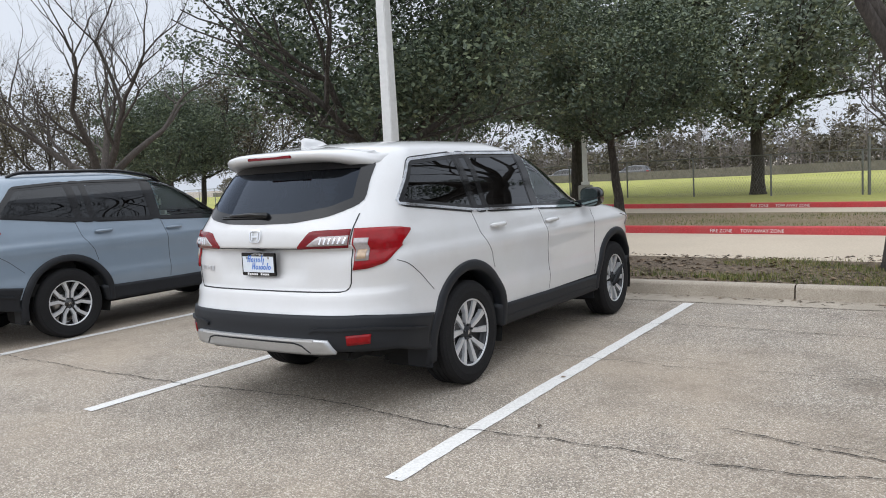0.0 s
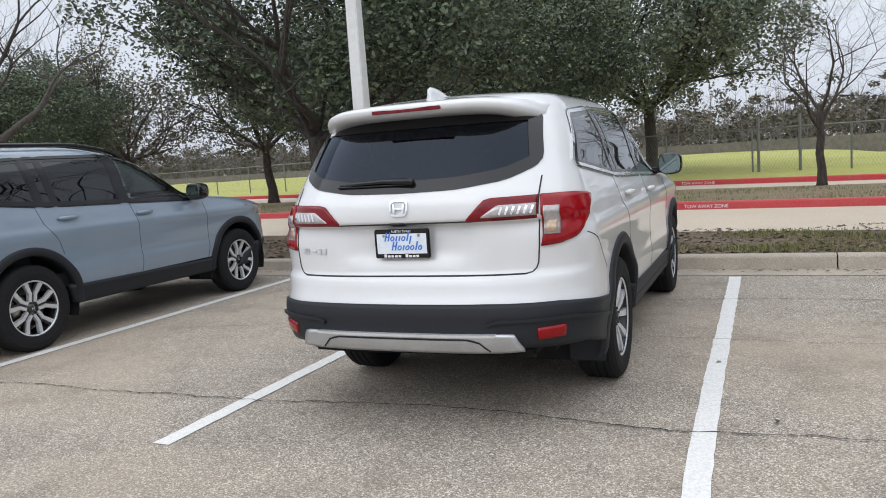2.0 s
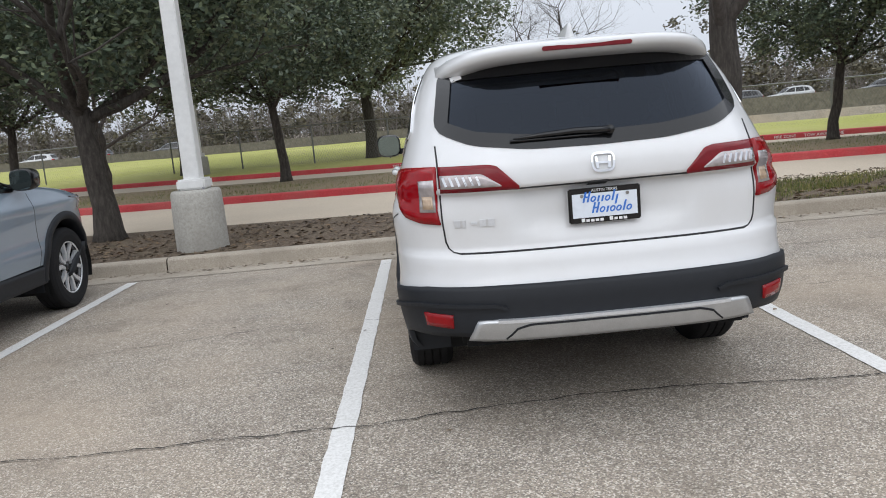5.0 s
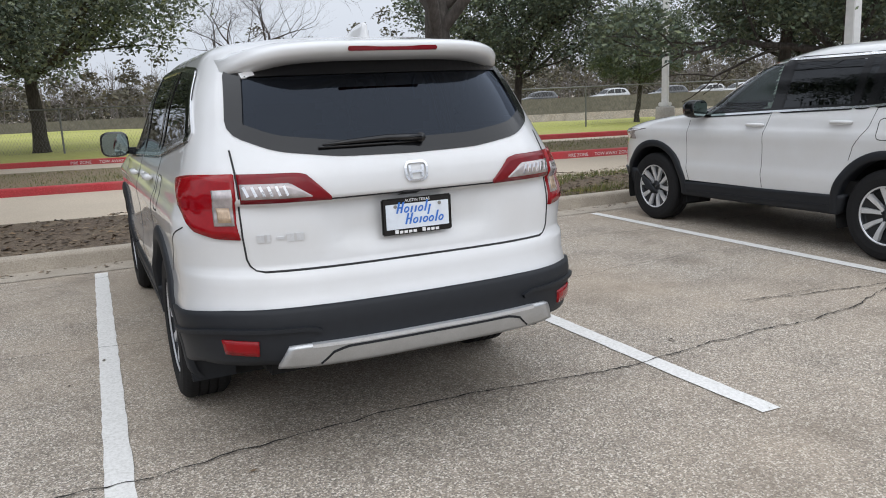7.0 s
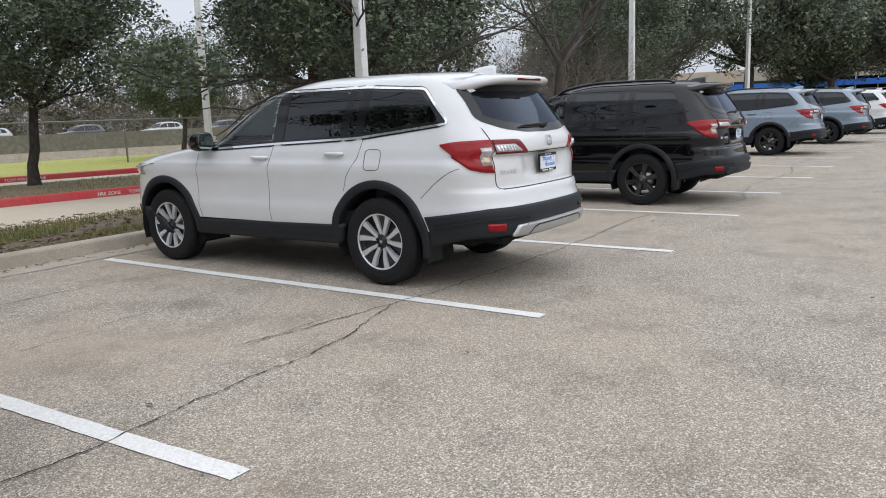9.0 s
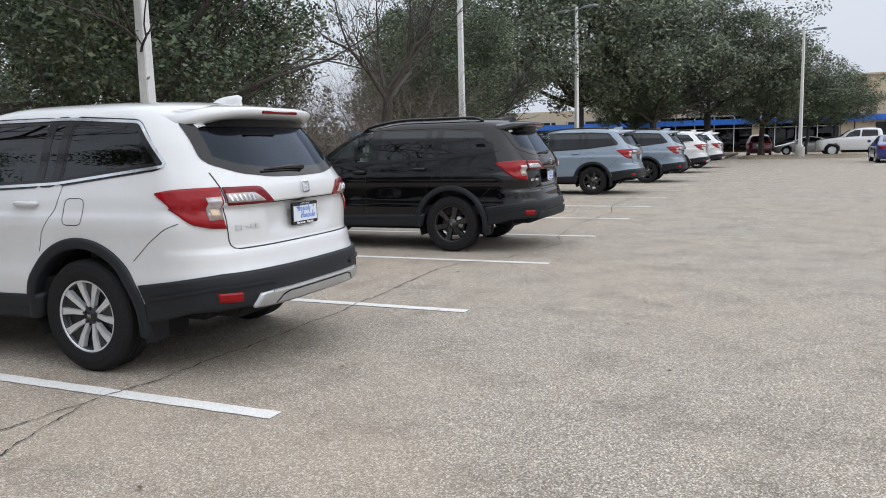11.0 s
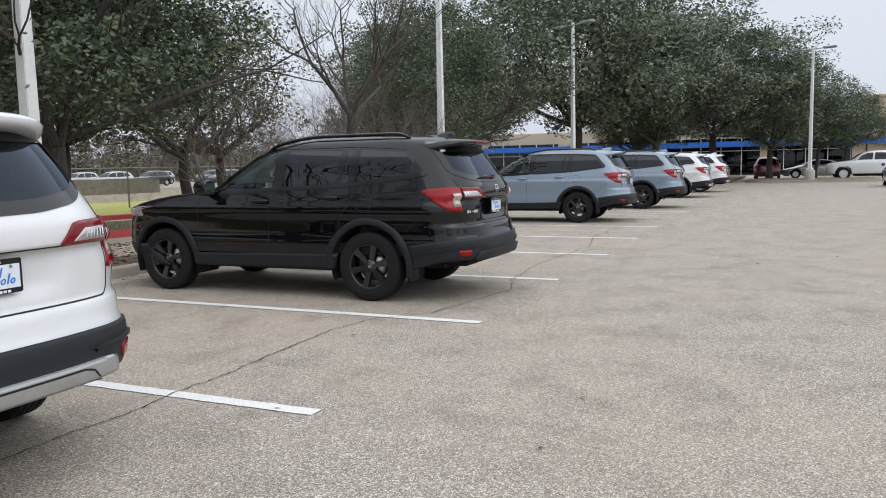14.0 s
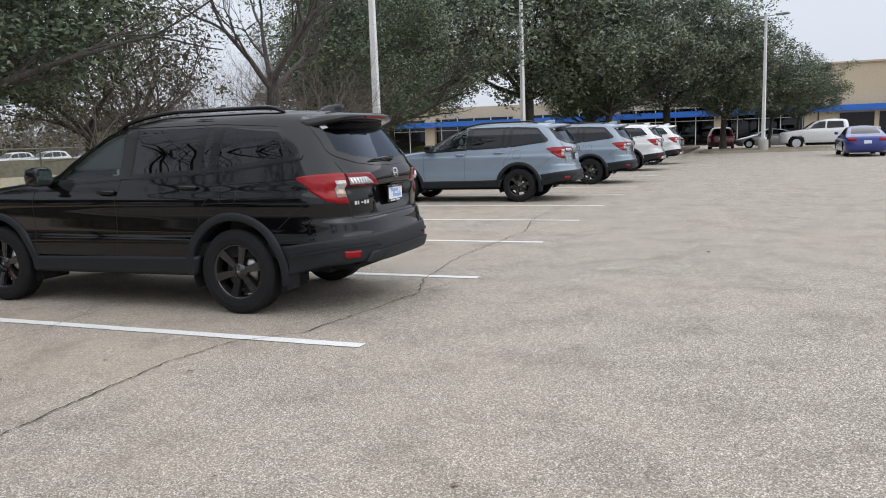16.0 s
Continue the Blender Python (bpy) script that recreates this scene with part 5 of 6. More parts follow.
def light_pole(m, label, height, base=True, turn=0.0):
    t = thing("light_pole", label, "street lamp", m, "parking lot light poles")
    if base:
        b = bmesh.new()
        prof = [(0.312, -0.05), (0.304, 0.55), (0.296, 0.72), (0.277, 0.755), (0.0, 0.765)]
        lathe(b, [(r, z) for r, z in prof], 40)
        for v in b.verts:
            v.co = Vector((v.co.y, v.co.z, v.co.x))
        part("pedestal", b, M_CONCRETE, t, "round cast concrete pedestal", True)
    b = bmesh.new()
    box(b, -0.17, 0.17, -0.17, 0.17, 0.764, 0.89, 0.02)
    part("base_cover", b, M_POLE, t)
    b = bmesh.new()
    lo, hi = 0.098, 0.062
    vs = [[b.verts.new((sx * w, sy * w, z)) for sx, sy in ((-1, -1), (1, -1), (1, 1), (-1, 1))] for w, z in ((lo, 0.88), (hi, height))]
    for k in range(4):
        b.faces.new((vs[0][k], vs[0][(k + 1) % 4], vs[1][(k + 1) % 4], vs[1][k]))
    b.faces.new(vs[1])
    bmesh.ops.bevel(b, geom=[e for e in b.edges if abs(e.verts[0].co.z - e.verts[1].co.z) > 1], offset=0.012, segments=2, affect="EDGES")
    part("pole", b, M_POLE, t)
    b = bmesh.new()
    tube(b, [(-0.5, 0, height - 0.12), (0.5, 0, height - 0.12)], 0.03, 8)
    part("arm", b, M_LAMP, t)
    for s in (-1, 1):
        b = bmesh.new()
        box(b, s * 0.95 - 0.38, s * 0.95 + 0.38, -0.18, 0.18, height - 0.16, height - 0.05, 0.03)
        part("lamp_head", b, M_LAMP, t)
    for k in range(4):
        b = bmesh.new()
        a = math.pi / 4 + k * math.pi / 2
        tube(b, [(0.2 * math.cos(a), 0.2 * math.sin(a), 0.76), (0.2 * math.cos(a), 0.2 * math.sin(a), 0.80)], 0.015, 6)
        part("bolt", b, M_LAMP, t)
    return t


pole_a = light_pole(pose(-2.34, 6.53, 0.10), "tall white light pole on a concrete pedestal", 8.2)
for x, y, a in ((11.98, 7.0, 0), (26.5, 7.26, 0), (42.1, 7.05, 60), (57.2, -4.0, 70)):
    copy_thing(pole_a, pose(x, y, 0.0 if x > 50 else 0.08, 0, 0, a))
copy_thing(pole_a, pose(17.1, 17.8, 0.1, 0, 0, 30))
copy_thing(pole_a, pose(-8.2, 26.6, 0.1, 0, 0, 30))

# ---- fence ----
M_GALV = plain("galvanised steel", (0.20, 0.205, 0.205), 0.5, 0.6)
fence = thing("chain_link_fence", "grey chain-link fence with posts and top rail", "fence")
post_me = bmesh.new()
tube(post_me, [(0, 0, -0.3), (0, 0, 1.5)], 0.032, 8)
post_me = mesh_of("post", post_me, M_GALV)


def lawn_z(x, d):
    return 0.14 - 1.25 * smooth01(0, 40, d) * smooth01(3, 16, x) + 0.35 * math.exp(-((x + 9) / 9) ** 2 - ((d - 10) / 8) ** 2) + 0.12 * noise.noise((x * 0.15, d * 0.15, 1.0)) * smooth01(0, 4, d)


for k in range(33):
    x = -52 + 3 * k
    o = new("post", post_me)
    o.parent = fence
    o.location = (x, fence_y(x), lawn_z(x, 0))
for x in (2.2, 3.5):
    b = bmesh.new()
    tube(b, [(x, fence_y(x), -0.2), (x, fence_y(x), 2.05)], 0.05, 10)
    part("gate_post", b, M_GALV, fence)
b = bmesh.new()
tube(b, [(x, fence_y(x), lawn_z(x, 0) + 1.48) for x in range(-52, 45, 3)], 0.026, 6)
part("top_rail", b, M_GALV, fence)
b = bmesh.new()
for k in range(970):
    for s in (-1, 1):
        x = -52 + 0.1 * k
        x2 = x + s * 0.75
        y, y2 = fence_y(x), fence_y(x2)
        b.faces.new([b.verts.new(p) for p in ((x, y, 0.2), (x + 0.005, y, 0.2), (x2 + 0.005, y2, 1.6), (x2, y2, 1.6))])
tagged(part("wire_mesh", b, M_GALV, fence), kind="stuff")

# ---- wall, woods and cars beyond the lawn ----
M_WALL = speckled("grey block wall", (0.16, 0.145, 0.125), (0.11, 0.10, 0.088), (0.21, 0.19, 0.165), 0.95, 3.0, 0.2, 0.5, 0.02, (0.12, 0.11, 0.09), 0.5)
b = bmesh.new()
xs = [-120 + 4 * k for k in range(46)]
grid(b, [[(x, fence_y(min(x, 60)) + 40.0 + 0.3 * j, z) for x in xs] for j, z in ((0, -1.6), (0, 0.95), (1, 0.95), (1, -0.5))])
structure("retaining_wall", b, M_WALL, "long grey block retaining wall beyond the lawn", "wall")
rnd = random.Random(77)
b = bmesh.new()
for k in range(2900):
    x = rnd.uniform(-160, 190)
    y = fence_y(min(x, 60)) + rnd.uniform(64, 120)
    h = rnd.uniform(3.5, 8.0) * (1.0 + 0.8 * noise.noise((x * 0.05, y * 0.05, 7.0)))
    p = Vector((x, y, 0))
    lean = Vector((rnd.uniform(-0.15, 0.15), rnd.uniform(-0.15, 0.15), 1))
    tube(b, [p, p + lean * h * 0.5, p + lean * h], [0.06, 0.04, 0.012], 3, False)
    for _ in range(10):
        s = p + lean * h * rnd.uniform(0.25, 0.85)
        e = s + Vector((rnd.uniform(-1.4, 1.4), rnd.uniform(-1, 1), rnd.uniform(0.5, 1.8)))
        tube(b, [s, e], [0.025, 0.008], 3, False)
tagged(new("far_woods", mesh_of("far_woods", b, M_TWIG_HAZE)), "grey-brown bare winter woods in the distance", "woods", kind="stuff")
rs = np.random.RandomState(5)
cen = np.stack([rs.uniform(-170, 200, 3600), rs.uniform(92, 150, 3600), rs.gamma(2.2, 1.5, 3600)], 1)
cen[:, 1] -= 0.25 * np.minimum(cen[:, 0], 60)
me = leaves_mesh("far_brush", cen, 50, 1.5, 0.30, 9, M_LEAF_B, -0.5)
tagged(new("far_brush", me), "olive and brown brush below the far woods", "brush", kind="stuff")


# ---- other vehicles, plainer ----
SEDAN = Shell(
    width=[(0.18, 0.8), (0.3, 0.88), (0.5, 0.915), (0.75, 0.92), (0.88, 0.9), (0.95, 0.86), (1.1, 0.78), (1.25, 0.70), (1.34, 0.62), (1.39, 0.5), (1.42, 0.25)],
    rear=[(0.18, 0.25), (0.3, 0.06), (0.5, 0.0), (0.75, 0.02), (0.9, 0.06), (0.96, 0.25), (1.02, 0.62), (1.15, 0.95), (1.28, 1.35), (1.36, 1.7), (1.42, 2.2)],
    front=[(0.18, 4.6), (0.3, 4.8), (0.5, 4.85), (0.65, 4.8), (0.75, 4.55), (0.85, 4.1), (0.95, 3.75), (1.02, 3.5), (1.15, 3.2), (1.28, 2.95), (1.36, 2.75), (1.42, 2.5)],
    lr=[(0.18, 0.4), (0.9, 0.4), (1.42, 0.4)], lf=[(0.18, 0.7), (0.9, 0.7), (1.42, 0.4)],
    q=[(0.18, 4), (0.9, 3.6), (1.42, 3)], qf=[(0.18, 3.2), (1.42, 3)],
    levels=[0.18, 0.24, 0.3, 0.4, 0.5, 0.6, 0.68, 0.76, 0.83, 0.88, 0.92, 0.96, 1.0, 1.05, 1.1, 1.16, 1.22, 1.28, 1.32, 1.36, 1.39, 1.41, 1.42])
CROSS = Shell(
    width=[(0.2, 0.85), (0.35, 0.92), (0.7, 0.94), (0.95, 0.93), (1.05, 0.89), (1.3, 0.78), (1.5, 0.68), (1.6, 0.58), (1.66, 0.3)],
    rear=[(0.2, 0.25), (0.35, 0.05), (0.55, 0.0), (0.8, 0.04), (1.02, 0.06), (1.1, 0.12), (1.45, 0.35), (1.58, 0.55), (1.66, 1.2)],
    front=[(0.2, 4.4), (0.35, 4.6), (0.6, 4.65), (0.85, 4.5), (0.98, 4.0), (1.06, 3.5), (1.3, 3.1), (1.5, 2.75), (1.6, 2.4), (1.66, 2.0)],
    lr=[(0.2, 0.4), (1.66, 0.45)], lf=[(0.2, 0.7), (1.0, 0.7), (1.66, 0.45)],
    q=[(0.2, 4), (1.0, 4), (1.66, 3)], qf=[(0.2, 3.2), (1.66, 3)],
    levels=[0.2, 0.28, 0.36, 0.46, 0.56, 0.66, 0.76, 0.86, 0.93, 0.98, 1.02, 1.06, 1.1, 1.18, 1.26, 1.34, 1.42, 1.48, 1.53, 1.57, 1.6, 1.63, 1.66])
TRUCK = Shell(
    width=[(0.35, 0.9), (0.5, 0.98), (0.9, 1.0), (1.15, 0.98), (1.25, 0.93), (1.5, 0.85), (1.75, 0.77), (1.85, 0.66), (1.92, 0.35)],
    rear=[(0.35, 1.72), (1.2, 1.72), (1.3, 1.74), (1.7, 1.82), (1.85, 1.95), (1.92, 2.4)],
    front=[(0.35, 5.7), (0.5, 5.85), (0.9, 5.88), (1.1, 5.8), (1.2, 5.3), (1.28, 4.55), (1.5, 4.2), (1.75, 3.8), (1.85, 3.5), (1.92, 3.1)],
    lr=[(0.35, 0.12), (1.92, 0.3)], lf=[(0.35, 0.5), (1.2, 0.5), (1.92, 0.4)],
    q=[(0.35, 6), (1.92, 4)], qf=[(0.35, 4), (1.92, 3.4)],
    levels=[0.42, 0.5, 0.6, 0.7, 0.8, 0.9, 1.0, 1.08, 1.14, 1.19, 1.23, 1.27, 1.32, 1.4, 1.5, 1.6, 1.68, 1.75, 1.8, 1.85, 1.89, 1.92])


def far_wheel(car, x, y, r, s):
    b = bmesh.new()
    lathe(b, [(r * 0.62, -0.09), (r * 0.95, -0.1), (r, -0.07), (r, 0.07), (r * 0.95, 0.1), (r * 0.62, 0.09)], 28)
    w = part("wheel", b, M_TYRE, car, "", True)
    w.location, w.rotation_euler = (s * x, y, r), (0, 0, 0 if s > 0 else math.pi)
    b = bmesh.new()
    lathe(b, [(0.0, 0.07), (r * 0.18, 0.075), (r * 0.2, 0.05), (r * 0.55, 0.05), (r * 0.64, 0.092)], 20)
    for k in range(5):
        a = 2 * math.pi * k / 5
        c, e = Vector((0.075, math.cos(a) * r * 0.12, math.sin(a) * r * 0.12)), Vector((0.082, math.cos(a) * r * 0.6, math.sin(a) * r * 0.6))
        tube(b, [c, e], r * 0.09, 4)
    part("rim", b, M_ALLOY, w)


def plain_car(kind, shell, m, label, paint, axles, r, side_win, rear_win, front_win, lamp):
    car = thing(kind, label, "car", m)

    def keep(q):
        for ax in axles:
            if min(math.hypot(v.co.y - ax, v.co.z - r) for v in q) < r * 1.12 and abs(q[0].co.x) > 0.5:
                return False
        return True
    part("body", shell.mesh(keep), paint, car, "", True)
    b = bmesh.new()
    box(b, -0.75, 0.75, 0.4 if kind != "pickup_truck" else 1.8, 4.2, 0.25, 0.6)
    part("underbody", b, M_WELL, car)
    for s in (-1, 1):
        for win in side_win:
            b = bmesh.new()
            panel_fill(b, lambda u, v: shell.side(u, v, s), rounded(win, 0.03), 0.006)
            part("side_window", b, M_FRIT, car, "", True)
        b = bmesh.new()
        patch(b, lambda u, v: shell.rear(u, v), [(s * 0.45, lamp[0]), (s * 0.83, lamp[0])], [(s * 0.45, lamp[1]), (s * 0.83, lamp[1])], 10, 3, 0.008, 0.01)
        part("tail_light", b, M_RED_LENS, car, "", True)
        for ax in axles:
            far_wheel(car, shell.w(r) - 0.12, ax, r, s)
            b = bmesh.new()
            grid(b, [[(s * xx, ax + r * 1.16 * math.cos(radians(a)), r + r * 1.16 * math.sin(radians(a))) for a in range(-10, 191, 20)] for xx in (shell.w(r) - 0.02, 0.4)])
            part("wheel_well", b, M_WELL, car)
        b = bmesh.new()
        fy = front_win[2]
        box(b, min(s * 0.88, s * 1.05), max(s * 0.88, s * 1.05), fy - 0.1, fy + 0.02, front_win[0] + 0.02, front_win[0] + 0.16, 0.03)
        part("door_mirror", b, paint, car)
    b = bmesh.new()
    panel_fill(b, lambda u, v: shell.rear(u, v), rounded(rear_win, 0.04), 0.006)
    part("rear_window", b, M_FRIT, car, "", True)
    b = bmesh.new()
    z0, z1 = front_win[0], front_win[1]
    panel_fill(b, lambda u, v: shell.front(u, v), rounded([(-0.68, z0), (0.68, z0), (0.55, z1), (-0.55, z1)], 0.04), 0.006)
    part("windscreen", b, M_FRIT, car, "", True)
    b = bmesh.new()
    p = shell.rear(0, lamp[0] - 0.05)
    box(b, -0.155, 0.155, p.y - 0.012, p.y + 0.02, lamp[0] - 0.12, lamp[0] + 0.03, 0.004)
    part("plate", b, M_PLATE, car)
    return car


def sedan(m, label, paint):
    return plain_car("sedan", SEDAN, m, label, paint, (1.0, 3.85), 0.33, ([(3.3, 0.97), (2.35, 0.99), (2.3, 1.34), (2.6, 1.33), (2.9, 1.22)], [(2.27, 0.99), (1.2, 1.02), (1.55, 1.27), (2.22, 1.34)]),
                     [(-0.62, 1.03), (0.62, 1.03), (0.52, 1.33), (-0.52, 1.33)], (0.99, 1.33, 3.35), (0.72, 0.86))


def crossover(m, label, paint):
    return plain_car("crossover", CROSS, m, label, paint, (0.95, 3.62), 0.35, ([(3.2, 1.07), (2.2, 1.08), (2.15, 1.52), (2.45, 1.5), (2.8, 1.35)], [(2.12, 1.08), (1.3, 1.1), (1.3, 1.53), (2.08, 1.53)], [(1.25, 1.1), (0.7, 1.16), (0.85, 1.45), (1.25, 1.52)]),
                     [(-0.66, 1.12), (0.66, 1.12), (0.55, 1.5), (-0.55, 1.5)], (1.08, 1.5, 3.25), (0.86, 1.03))


def pickup(m, label, paint):
    t = plain_car("pickup_truck", TRUCK, m, label, paint, (1.15, 4.85), 0.42, ([(4.1, 1.3), (3.2, 1.31), (3.15, 1.78), (3.45, 1.76), (3.8, 1.6)], [(3.1, 1.31), (2.1, 1.32), (2.15, 1.76), (3.05, 1.78)]),
                  [(-0.6, 1.36), (0.6, 1.36), (0.55, 1.74), (-0.55, 1.74)], (1.3, 1.75, 4.2), (0.9, 1.05))
    b = bmesh.new()
    for x0, x1 in ((-1.0, -0.9), (0.9, 1.0)):
        box(b, x0, x1, 0.1, 1.74, 0.86, 1.32, 0.03)
        box(b, x0, x1, 0.1, 0.68, 0.55, 0.9, 0.03)
        box(b, x0, x1, 1.6, 1.74, 0.45, 0.9, 0.03)
    box(b, -0.95, 0.95, 0.05, 0.14, 0.6, 1.32, 0.02)
    box(b, -0.92, 0.92, 0.1, 1.75, 0.7, 0.78, 0.01)
    part("load_bed", b, paint, t)
    b = bmesh.new()
    box(b, -0.95, 0.95, -0.08, 0.1, 0.5, 0.68, 0.03)
    part("rear_bumper", b, M_CHROME, t)
    return t


sedan(pose(46.0, -8.1, 0, 0, 0, -90), "deep blue sedan parked across the aisle", M_BLUE)
pickup(pose(62.5, -11.0, 0.0, 0, 0, 0), "white crew cab pickup truck beside the island", M_WHITE)
crossover(pose(66.0, -1.4, 0, 0, 0, -90), "dark red crossover parked by the showroom", M_MAROON)
silver = sedan(pose(68.5, -7.2, 0, 0, 0, 0), "silver sedan parked by the showroom", M_SILVER)
copy_thing(silver, pose(70.0, 1.4, 0, 0, 0, 0))
dark_cross = crossover(pose(24.0, 74.0, 0.0, 0, 0, 90), "charcoal crossover in the lot beyond the lawn", M_DARKCAR)
for x, y, a in ((33.0, 72.0, 90), (45, 68, 80), (57, 62, 85), (70, 60, 90), (82, 62, 85), (76, 55, 90), (-34, 82.0, 90), (-26, 84, 95)):
    copy_thing(dark_cross, pose(x, y, 0.0, 0, 0, a))
pale = crossover(pose(16.5, 78, 0.0, 0, 0, 90), "silver crossover in the lot beyond the lawn", M_SILVER)
for x, y, a in ((39, 74, 90), (51, 64, 90), (64, 64, 90), (90, 66, 90), (79, 68, 95), (-42, 86, 90), (63, 58, 80)):
    copy_thing(pale, pose(x, y, 0.0, 0, 0, a))

# ---- island and showroom at the end of the aisle ----
M_STUCCO = speckled("tan stucco", (0.52, 0.43, 0.31), (0.46, 0.38, 0.27), (0.57, 0.48, 0.36), 0.9, 8, 0.3, 0.3, 0.01, (0.45, 0.37, 0.27), 0.4)
M_BAND = plain("blue fascia band", (0.02, 0.13, 0.50), 0.45, 0, 4, 0.05)
M_SHOWGLASS = glass_material("dark showroom glass", (0.06, 0.065, 0.07))
M_DARKIN = plain("dark interior", (0.02, 0.02, 0.022), 0.8)
b = bmesh.new()
pts = []
for k in range(24):
    a = 2 * math.pi * k / 24
    pts.append((59.5 + 2.6 * math.copysign(abs(math.cos(a)) ** 0.5, math.cos(a)), -4.2 + 4.0 * math.copysign(abs(math.sin(a)) ** 0.5, math.sin(a))))
prism(b, pts, -0.02, 0.15)
structure("island_kerb", b, M_KERB, "concrete kerb of the end island", "kerb")
b = bmesh.new()
prism(b, [(59.5 + (x - 59.5) * 0.93, -4.2 + (y + 4.2) * 0.95) for x, y in pts], 0.1, 0.17)
structure("island_soil", b, M_STRIP, "dry grass on the end island", "soil")
b = bmesh.new()
prism(b, [(57.6, 0.6), (75, 0.4), (75, 9), (57.6, 9)], -0.02, 0.15)
structure("verge", b, M_DIRT, "mulched verge under the oaks", "soil")

shop = thing("showroom", "tan dealership showroom with blue band and dark glass", "building")
b = bmesh.new()
box(b, 85, 110, -70, -9.5, 0, 7.0)
part("wall", b, M_STUCCO, shop)
b = bmesh.new()
box(b, 85.6, 110, -9.5, 45, 3.6, 4.8)
for y in (-9.4, -1.5, 8.5, 18.5, 28.5, 38.5):
    box(b, 85.1, 86.2, y, y + 1.1, 0, 3.61)
part("upper_wall", b, M_STUCCO, shop)
b = bmesh.new()
box(b, 84.3, 86, -70, 45, 2.75, 3.3, 0.03)
part("fascia_band", b, M_BAND, shop, "bright blue fascia band")
b = bmesh.new()
box(b, 84.8, 110.2, -70.2, -9.3, 7.0, 7.15)
part("parapet", b, M_STUCCO, shop)
b = bmesh.new()
box(b, 88, 89, -70, 45, 0, 3.6)
part("interior", b, M_DARKIN, shop)
for k in range(27):
    y = -8.2 + 1.9 * k
    b = bmesh.new()
    b.faces.new([b.verts.new(p) for p in ((85.7, y + 1.85, 0.05), (85.7, y, 0.05), (85.7, y, 3.6), (85.7, y + 1.85, 3.6))])
    win = part("window", b, M_SHOWGLASS, shop)
    b = bmesh.new()
    box(b, 85.62, 85.75, y - 0.05, y + 0.03, 0, 3.6)
    box(b, 85.62, 85.75, y, y + 1.85, 2.35, 2.42)
    part("mullion", b, M_POLE, win)
for k in range(16):
    y = -62 + 3.2 * k
    b = bmesh.new()
    box(b, 84.96, 85.02, y, y + 2.8, 0.4, 2.6)
    part("window", b, M_FRIT, shop)


# ---- cracks, litter and lettering ----
def crack(points, width, seed, z=0.0075):
    """A wandering crack along a line of the plan."""
    rnd = random.Random(seed)
    b = bmesh.new()
    pts = resample(points, max(6, int(sum(math.dist(p, q) for p, q in zip(points, points[1:])) / 0.035)))
    left, right = [], []
    wob = 0.0
    for k, (x, y) in enumerate(pts):
        wob = wob * 0.8 + rnd.uniform(-0.013, 0.013)
        w = width * (0.2 + 0.75 * rnd.random()) * min(1, (k + 1) / 5, (len(pts) - k) / 5)
        left.append((x, y + wob + w / 2, z))
        right.append((x, y + wob - w / 2, z))
    grid(b, [right, left])
    structure("crack", b, M_CRACK, "dark jagged crack in the asphalt", "crack")


crack([(-8.0, 0.9), (-5.5, 0.62), (-2.52, 0.68), (-1.29, 0.68), (-0.6, 0.72), (0.05, 0.73), (0.76, 0.84), (1.36, 0.87), (2.0, 0.82), (2.72, 0.79), (3.14, 0.87), (4.0, 0.88), (4.53, 0.95), (4.72, 1.04), (5.25, 1.19)], 0.014, 1)
crack([(3.92, 1.44), (4.56, 1.3), (5.25, 1.19), (6.41, 1.1), (7.43, 1.07), (8.88, 1.06), (10.2, 1.16), (10.85, 1.0), (11.2, 0.62), (12.0, 0.48), (12.8, 0.34), (13.5, 0.57), (15.17, 0.7), (17.6, 0.54), (19.46, 0.86), (24, 0.8)], 0.015, 2)
crack([(12.95, 0.36), (13.3, 0.2), (13.6, 0.5)], 0.01, 14)
crack([(-2.15, 2.43), (-1.48, 2.58), (-0.65, 2.83), (0.4, 2.7), (2.78, 2.67), (3.44, 2.64), (3.92, 2.73), (4.99, 2.84)], 0.008, 3)
crack([(-2.57, 4.08), (-1.64, 4.5), (-0.9, 4.76), (0.14, 5.08)], 0.009, 4)
crack([(1.0, 4.0), (1.85, 4.03), (2.83, 4.16), (3.81, 4.15), (4.78, 4.08), (5.38, 3.98), (6.35, 4.0), (8.6, 4.1)], 0.013, 5)
crack([(-2.6, 3.3), (-1.7, 3.75), (-0.8, 4.1), (-0.2, 4.2)], 0.006, 6)
crack([(-2.3, 4.75), (-1.5, 5.0), (-0.6, 5.2)], 0.006, 7)
crack([(3.86, 1.36), (4.32, 1.41), (4.76, 1.37)], 0.008, 8)
crack([(-1.2, 1.6), (-0.7, 1.72), (-0.3, 1.68)], 0.005, 9)
crack([(9.0, 3.1), (10.4, 2.9), (12.2, 3.0)], 0.008, 10)

# kerb joints and stains have their own dark filler at the gutter edge
crack([(-30, 5.36), (58, 5.36)], 0.006, 11, 0.006)


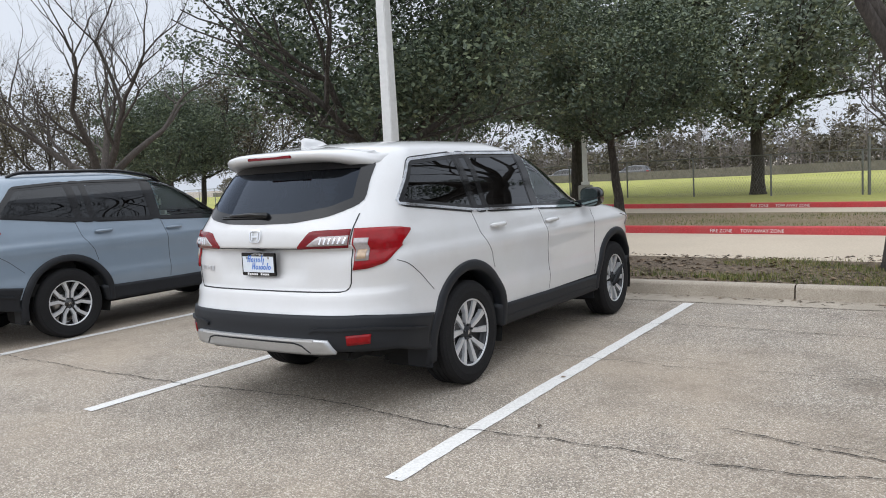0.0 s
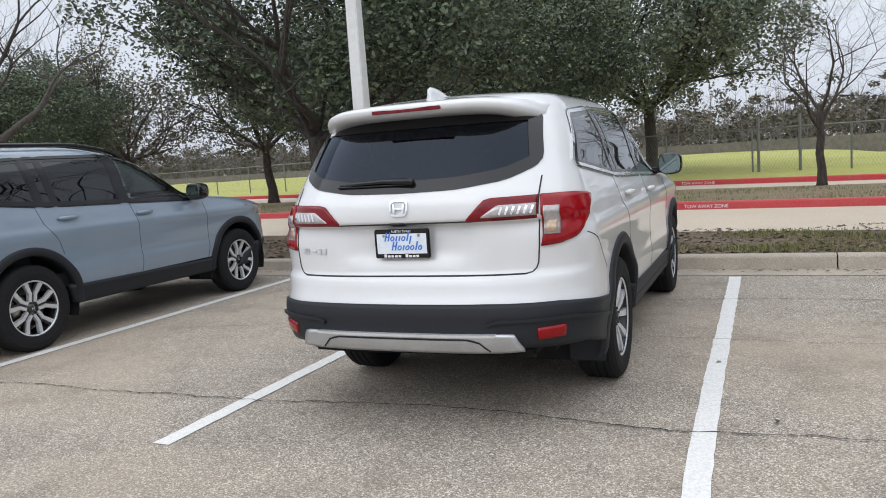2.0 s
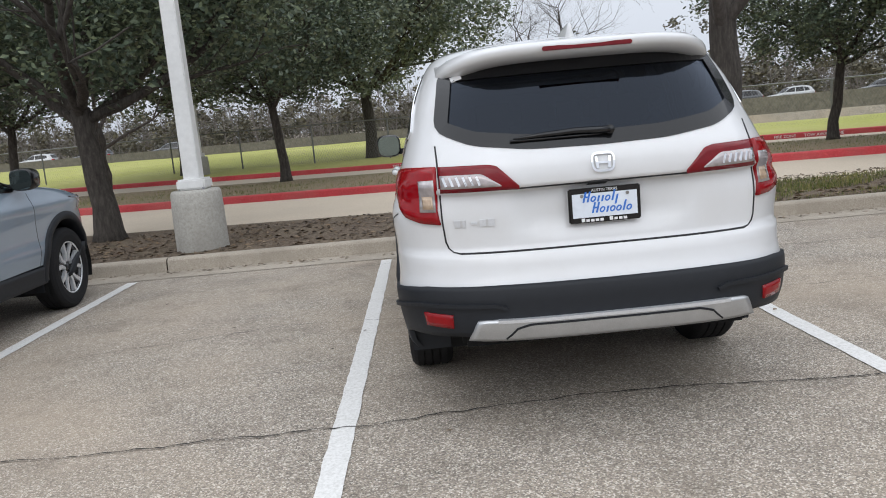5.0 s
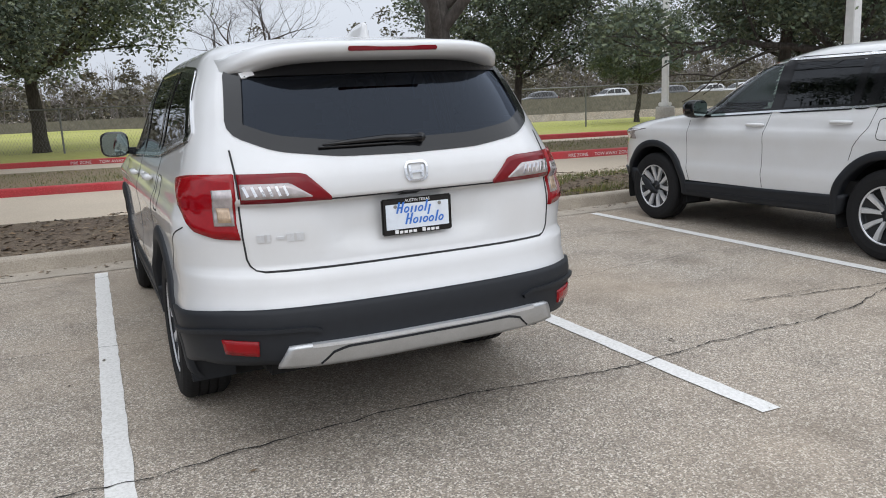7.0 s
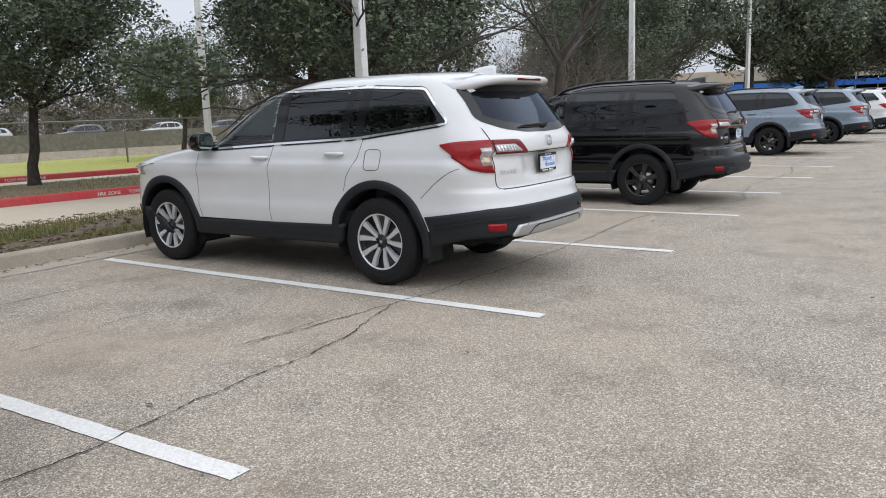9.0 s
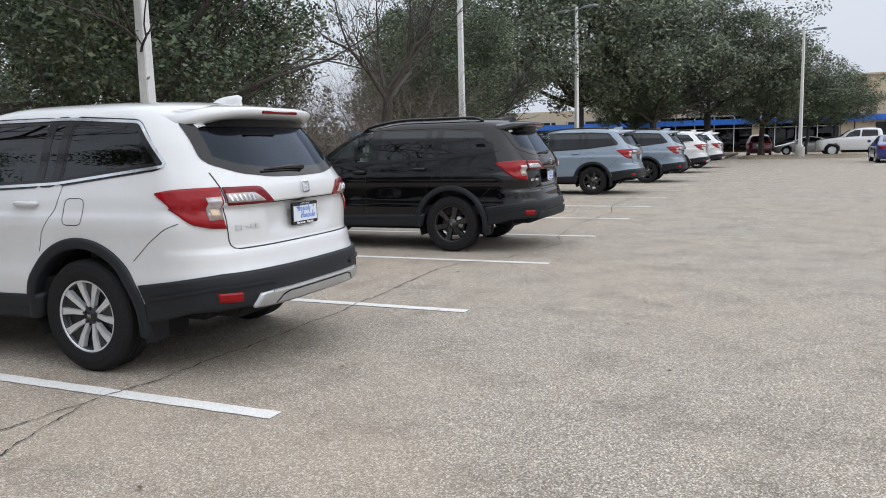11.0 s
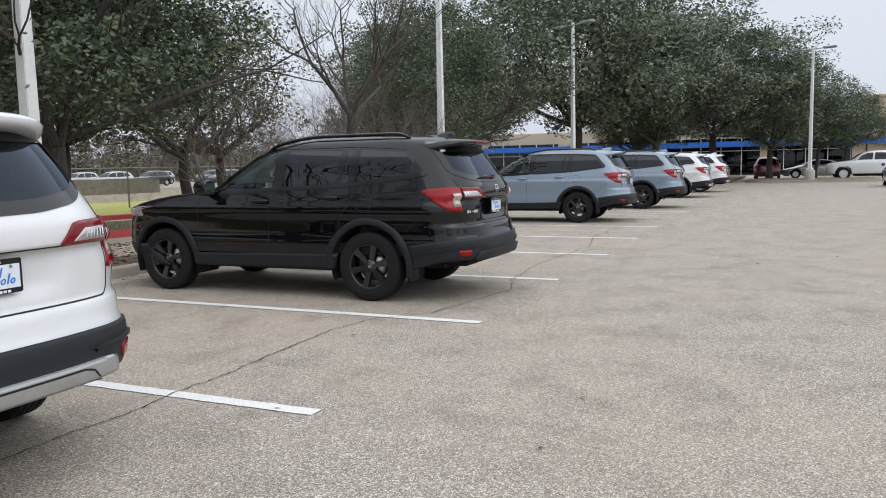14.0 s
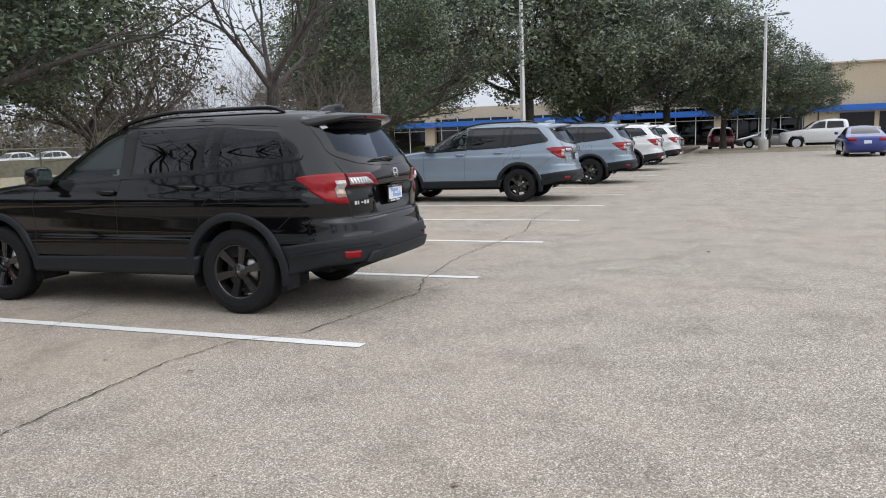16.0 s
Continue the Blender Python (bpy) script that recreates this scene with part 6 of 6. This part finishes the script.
def scattered(name, places, size, seed, material, label, category, flat=0.25, tall=0.0):
    """Many small leaves, chips or blades lying about."""
    rs2 = np.random.RandomState(seed)
    vs, fs = [], []
    for x, y, z in places:
        a = rs2.uniform(0, 2 * math.pi)
        k = size * rs2.uniform(0.5, 1.4)
        c, s = math.cos(a) * k, math.sin(a) * k
        n = len(vs)
        if tall:
            h = tall * rs2.uniform(0.4, 1.2)
            lx, ly = rs2.uniform(-0.5, 0.5) * h, rs2.uniform(-0.5, 0.5) * h
            vs += [(x - c * 0.5, y - s * 0.5, z - 0.02), (x + c * 0.5, y + s * 0.5, z - 0.02), (x + lx, y + ly, z + h)]
            fs.append((n, n + 1, n + 2))
        else:
            t = k * flat * rs2.uniform(0.2, 1.0)
            vs += [(x - c, y - s, z + 0.002), (x - s * 0.55, y + c * 0.55, z + t), (x + c, y + s, z + 0.003), (x + s * 0.55, y - c * 0.55, z + t * 0.4)]
            fs.append((n, n + 1, n + 2, n + 3))
    me = bpy.data.meshes.new(name)
    me.from_pydata(vs, [], fs)
    me.materials.append(material)
    tagged(new(name, me), label, category, kind="stuff")


M_LITTER = leaf_material("dry brown leaf litter", (0.05, 0.032, 0.02), (0.12, 0.08, 0.05), (0.24, 0.17, 0.11))
M_CHIP = leaf_material("pale stone chips", (0.25, 0.23, 0.2), (0.45, 0.43, 0.4), (0.75, 0.73, 0.7))
M_BLADE = leaf_material("green and straw grass blades", (0.06, 0.09, 0.02), (0.15, 0.17, 0.045), (0.30, 0.25, 0.11))
rs = np.random.RandomState(21)
scattered("leaf_litter", [(rs.uniform(-12, 24), 5.74 - abs(rs.normal(0, 0.10)), 0.006) for _ in range(1300)], 0.022, 1, M_LITTER, "dry brown leaves in the gutter", "leaves", 0.5)
scattered("mulch", [(x, y, 0.135 + 0.05 * noise.noise((x * 0.9, y * 0.9, 3.0))) for x, y in ((rs.uniform(-14, 26), rs.uniform(5.98, 8.6)) for _ in range(15000))], 0.035, 2, M_LITTER, "bark mulch and dead leaves on the strip", "mulch", 0.6)
scattered("fallen_leaves", [(rs.uniform(-6, 22), rs.uniform(-8, 5.3), 0.008) for _ in range(170)], 0.02, 3, M_LITTER, "dry leaves and bits on the asphalt", "leaves", 0.5)
scattered("stone_chips", [(rs.uniform(-6, 24), rs.uniform(-8, 5.3), 0.004) for _ in range(900)], 0.0085, 4, M_CHIP, "small pale stone chips on the asphalt", "gravel", 0.8)
blades = []
for _ in range(26000):
    x, y = rs.uniform(1.2, 11.5), rs.uniform(6.0, 8.2)
    if noise.noise((x * 0.55, y * 1.3, 9.0)) + 0.35 * smooth01(2.0, 4.0, x) - 0.25 * smooth01(7.5, 10.0, x) > 0.12:
        blades.append((x, y, 0.13))
scattered("strip_grass", blades, 0.012, 5, M_BLADE, "patchy winter grass on the planting strip", "grass", 0.2, 0.055)
scattered("median_grass", [(x, red_one(x) + rs.uniform(0.3, 4.2), 0.13) for x in rs.uniform(-14, 20, 16000)], 0.016, 6, M_BLADE, "sparse dry grass on the median", "grass", 0.2, 0.05)


def kerb_words(words, x, line, size):
    """Stencilled white words on the face of a red kerb."""
    b = text_bm(words, size)
    slope = math.atan2(line(x + 1) - line(x), 1)
    t = structure("kerb_lettering", b, M_PRINT_WHITE, "white stencilled words " + words.lower() + " on red kerb", "lettering")
    t.matrix_basis = pose(x, line(x) + 0.004, 0.068, 86, 0, math.degrees(slope))


for x in (-13.0, 1.2, 10.3):
    kerb_words("FIRE ZONE", x - 0.45, red_one, 0.10)
    kerb_words("TOW AWAY ZONE", x + 0.38, red_one, 0.10)
for x in (-14.5, 0.1, 11.3):
    kerb_words("FIRE ZONE", x - 0.55, red_two, 0.12)
    kerb_words("TOW AWAY ZONE", x + 0.45, red_two, 0.12)
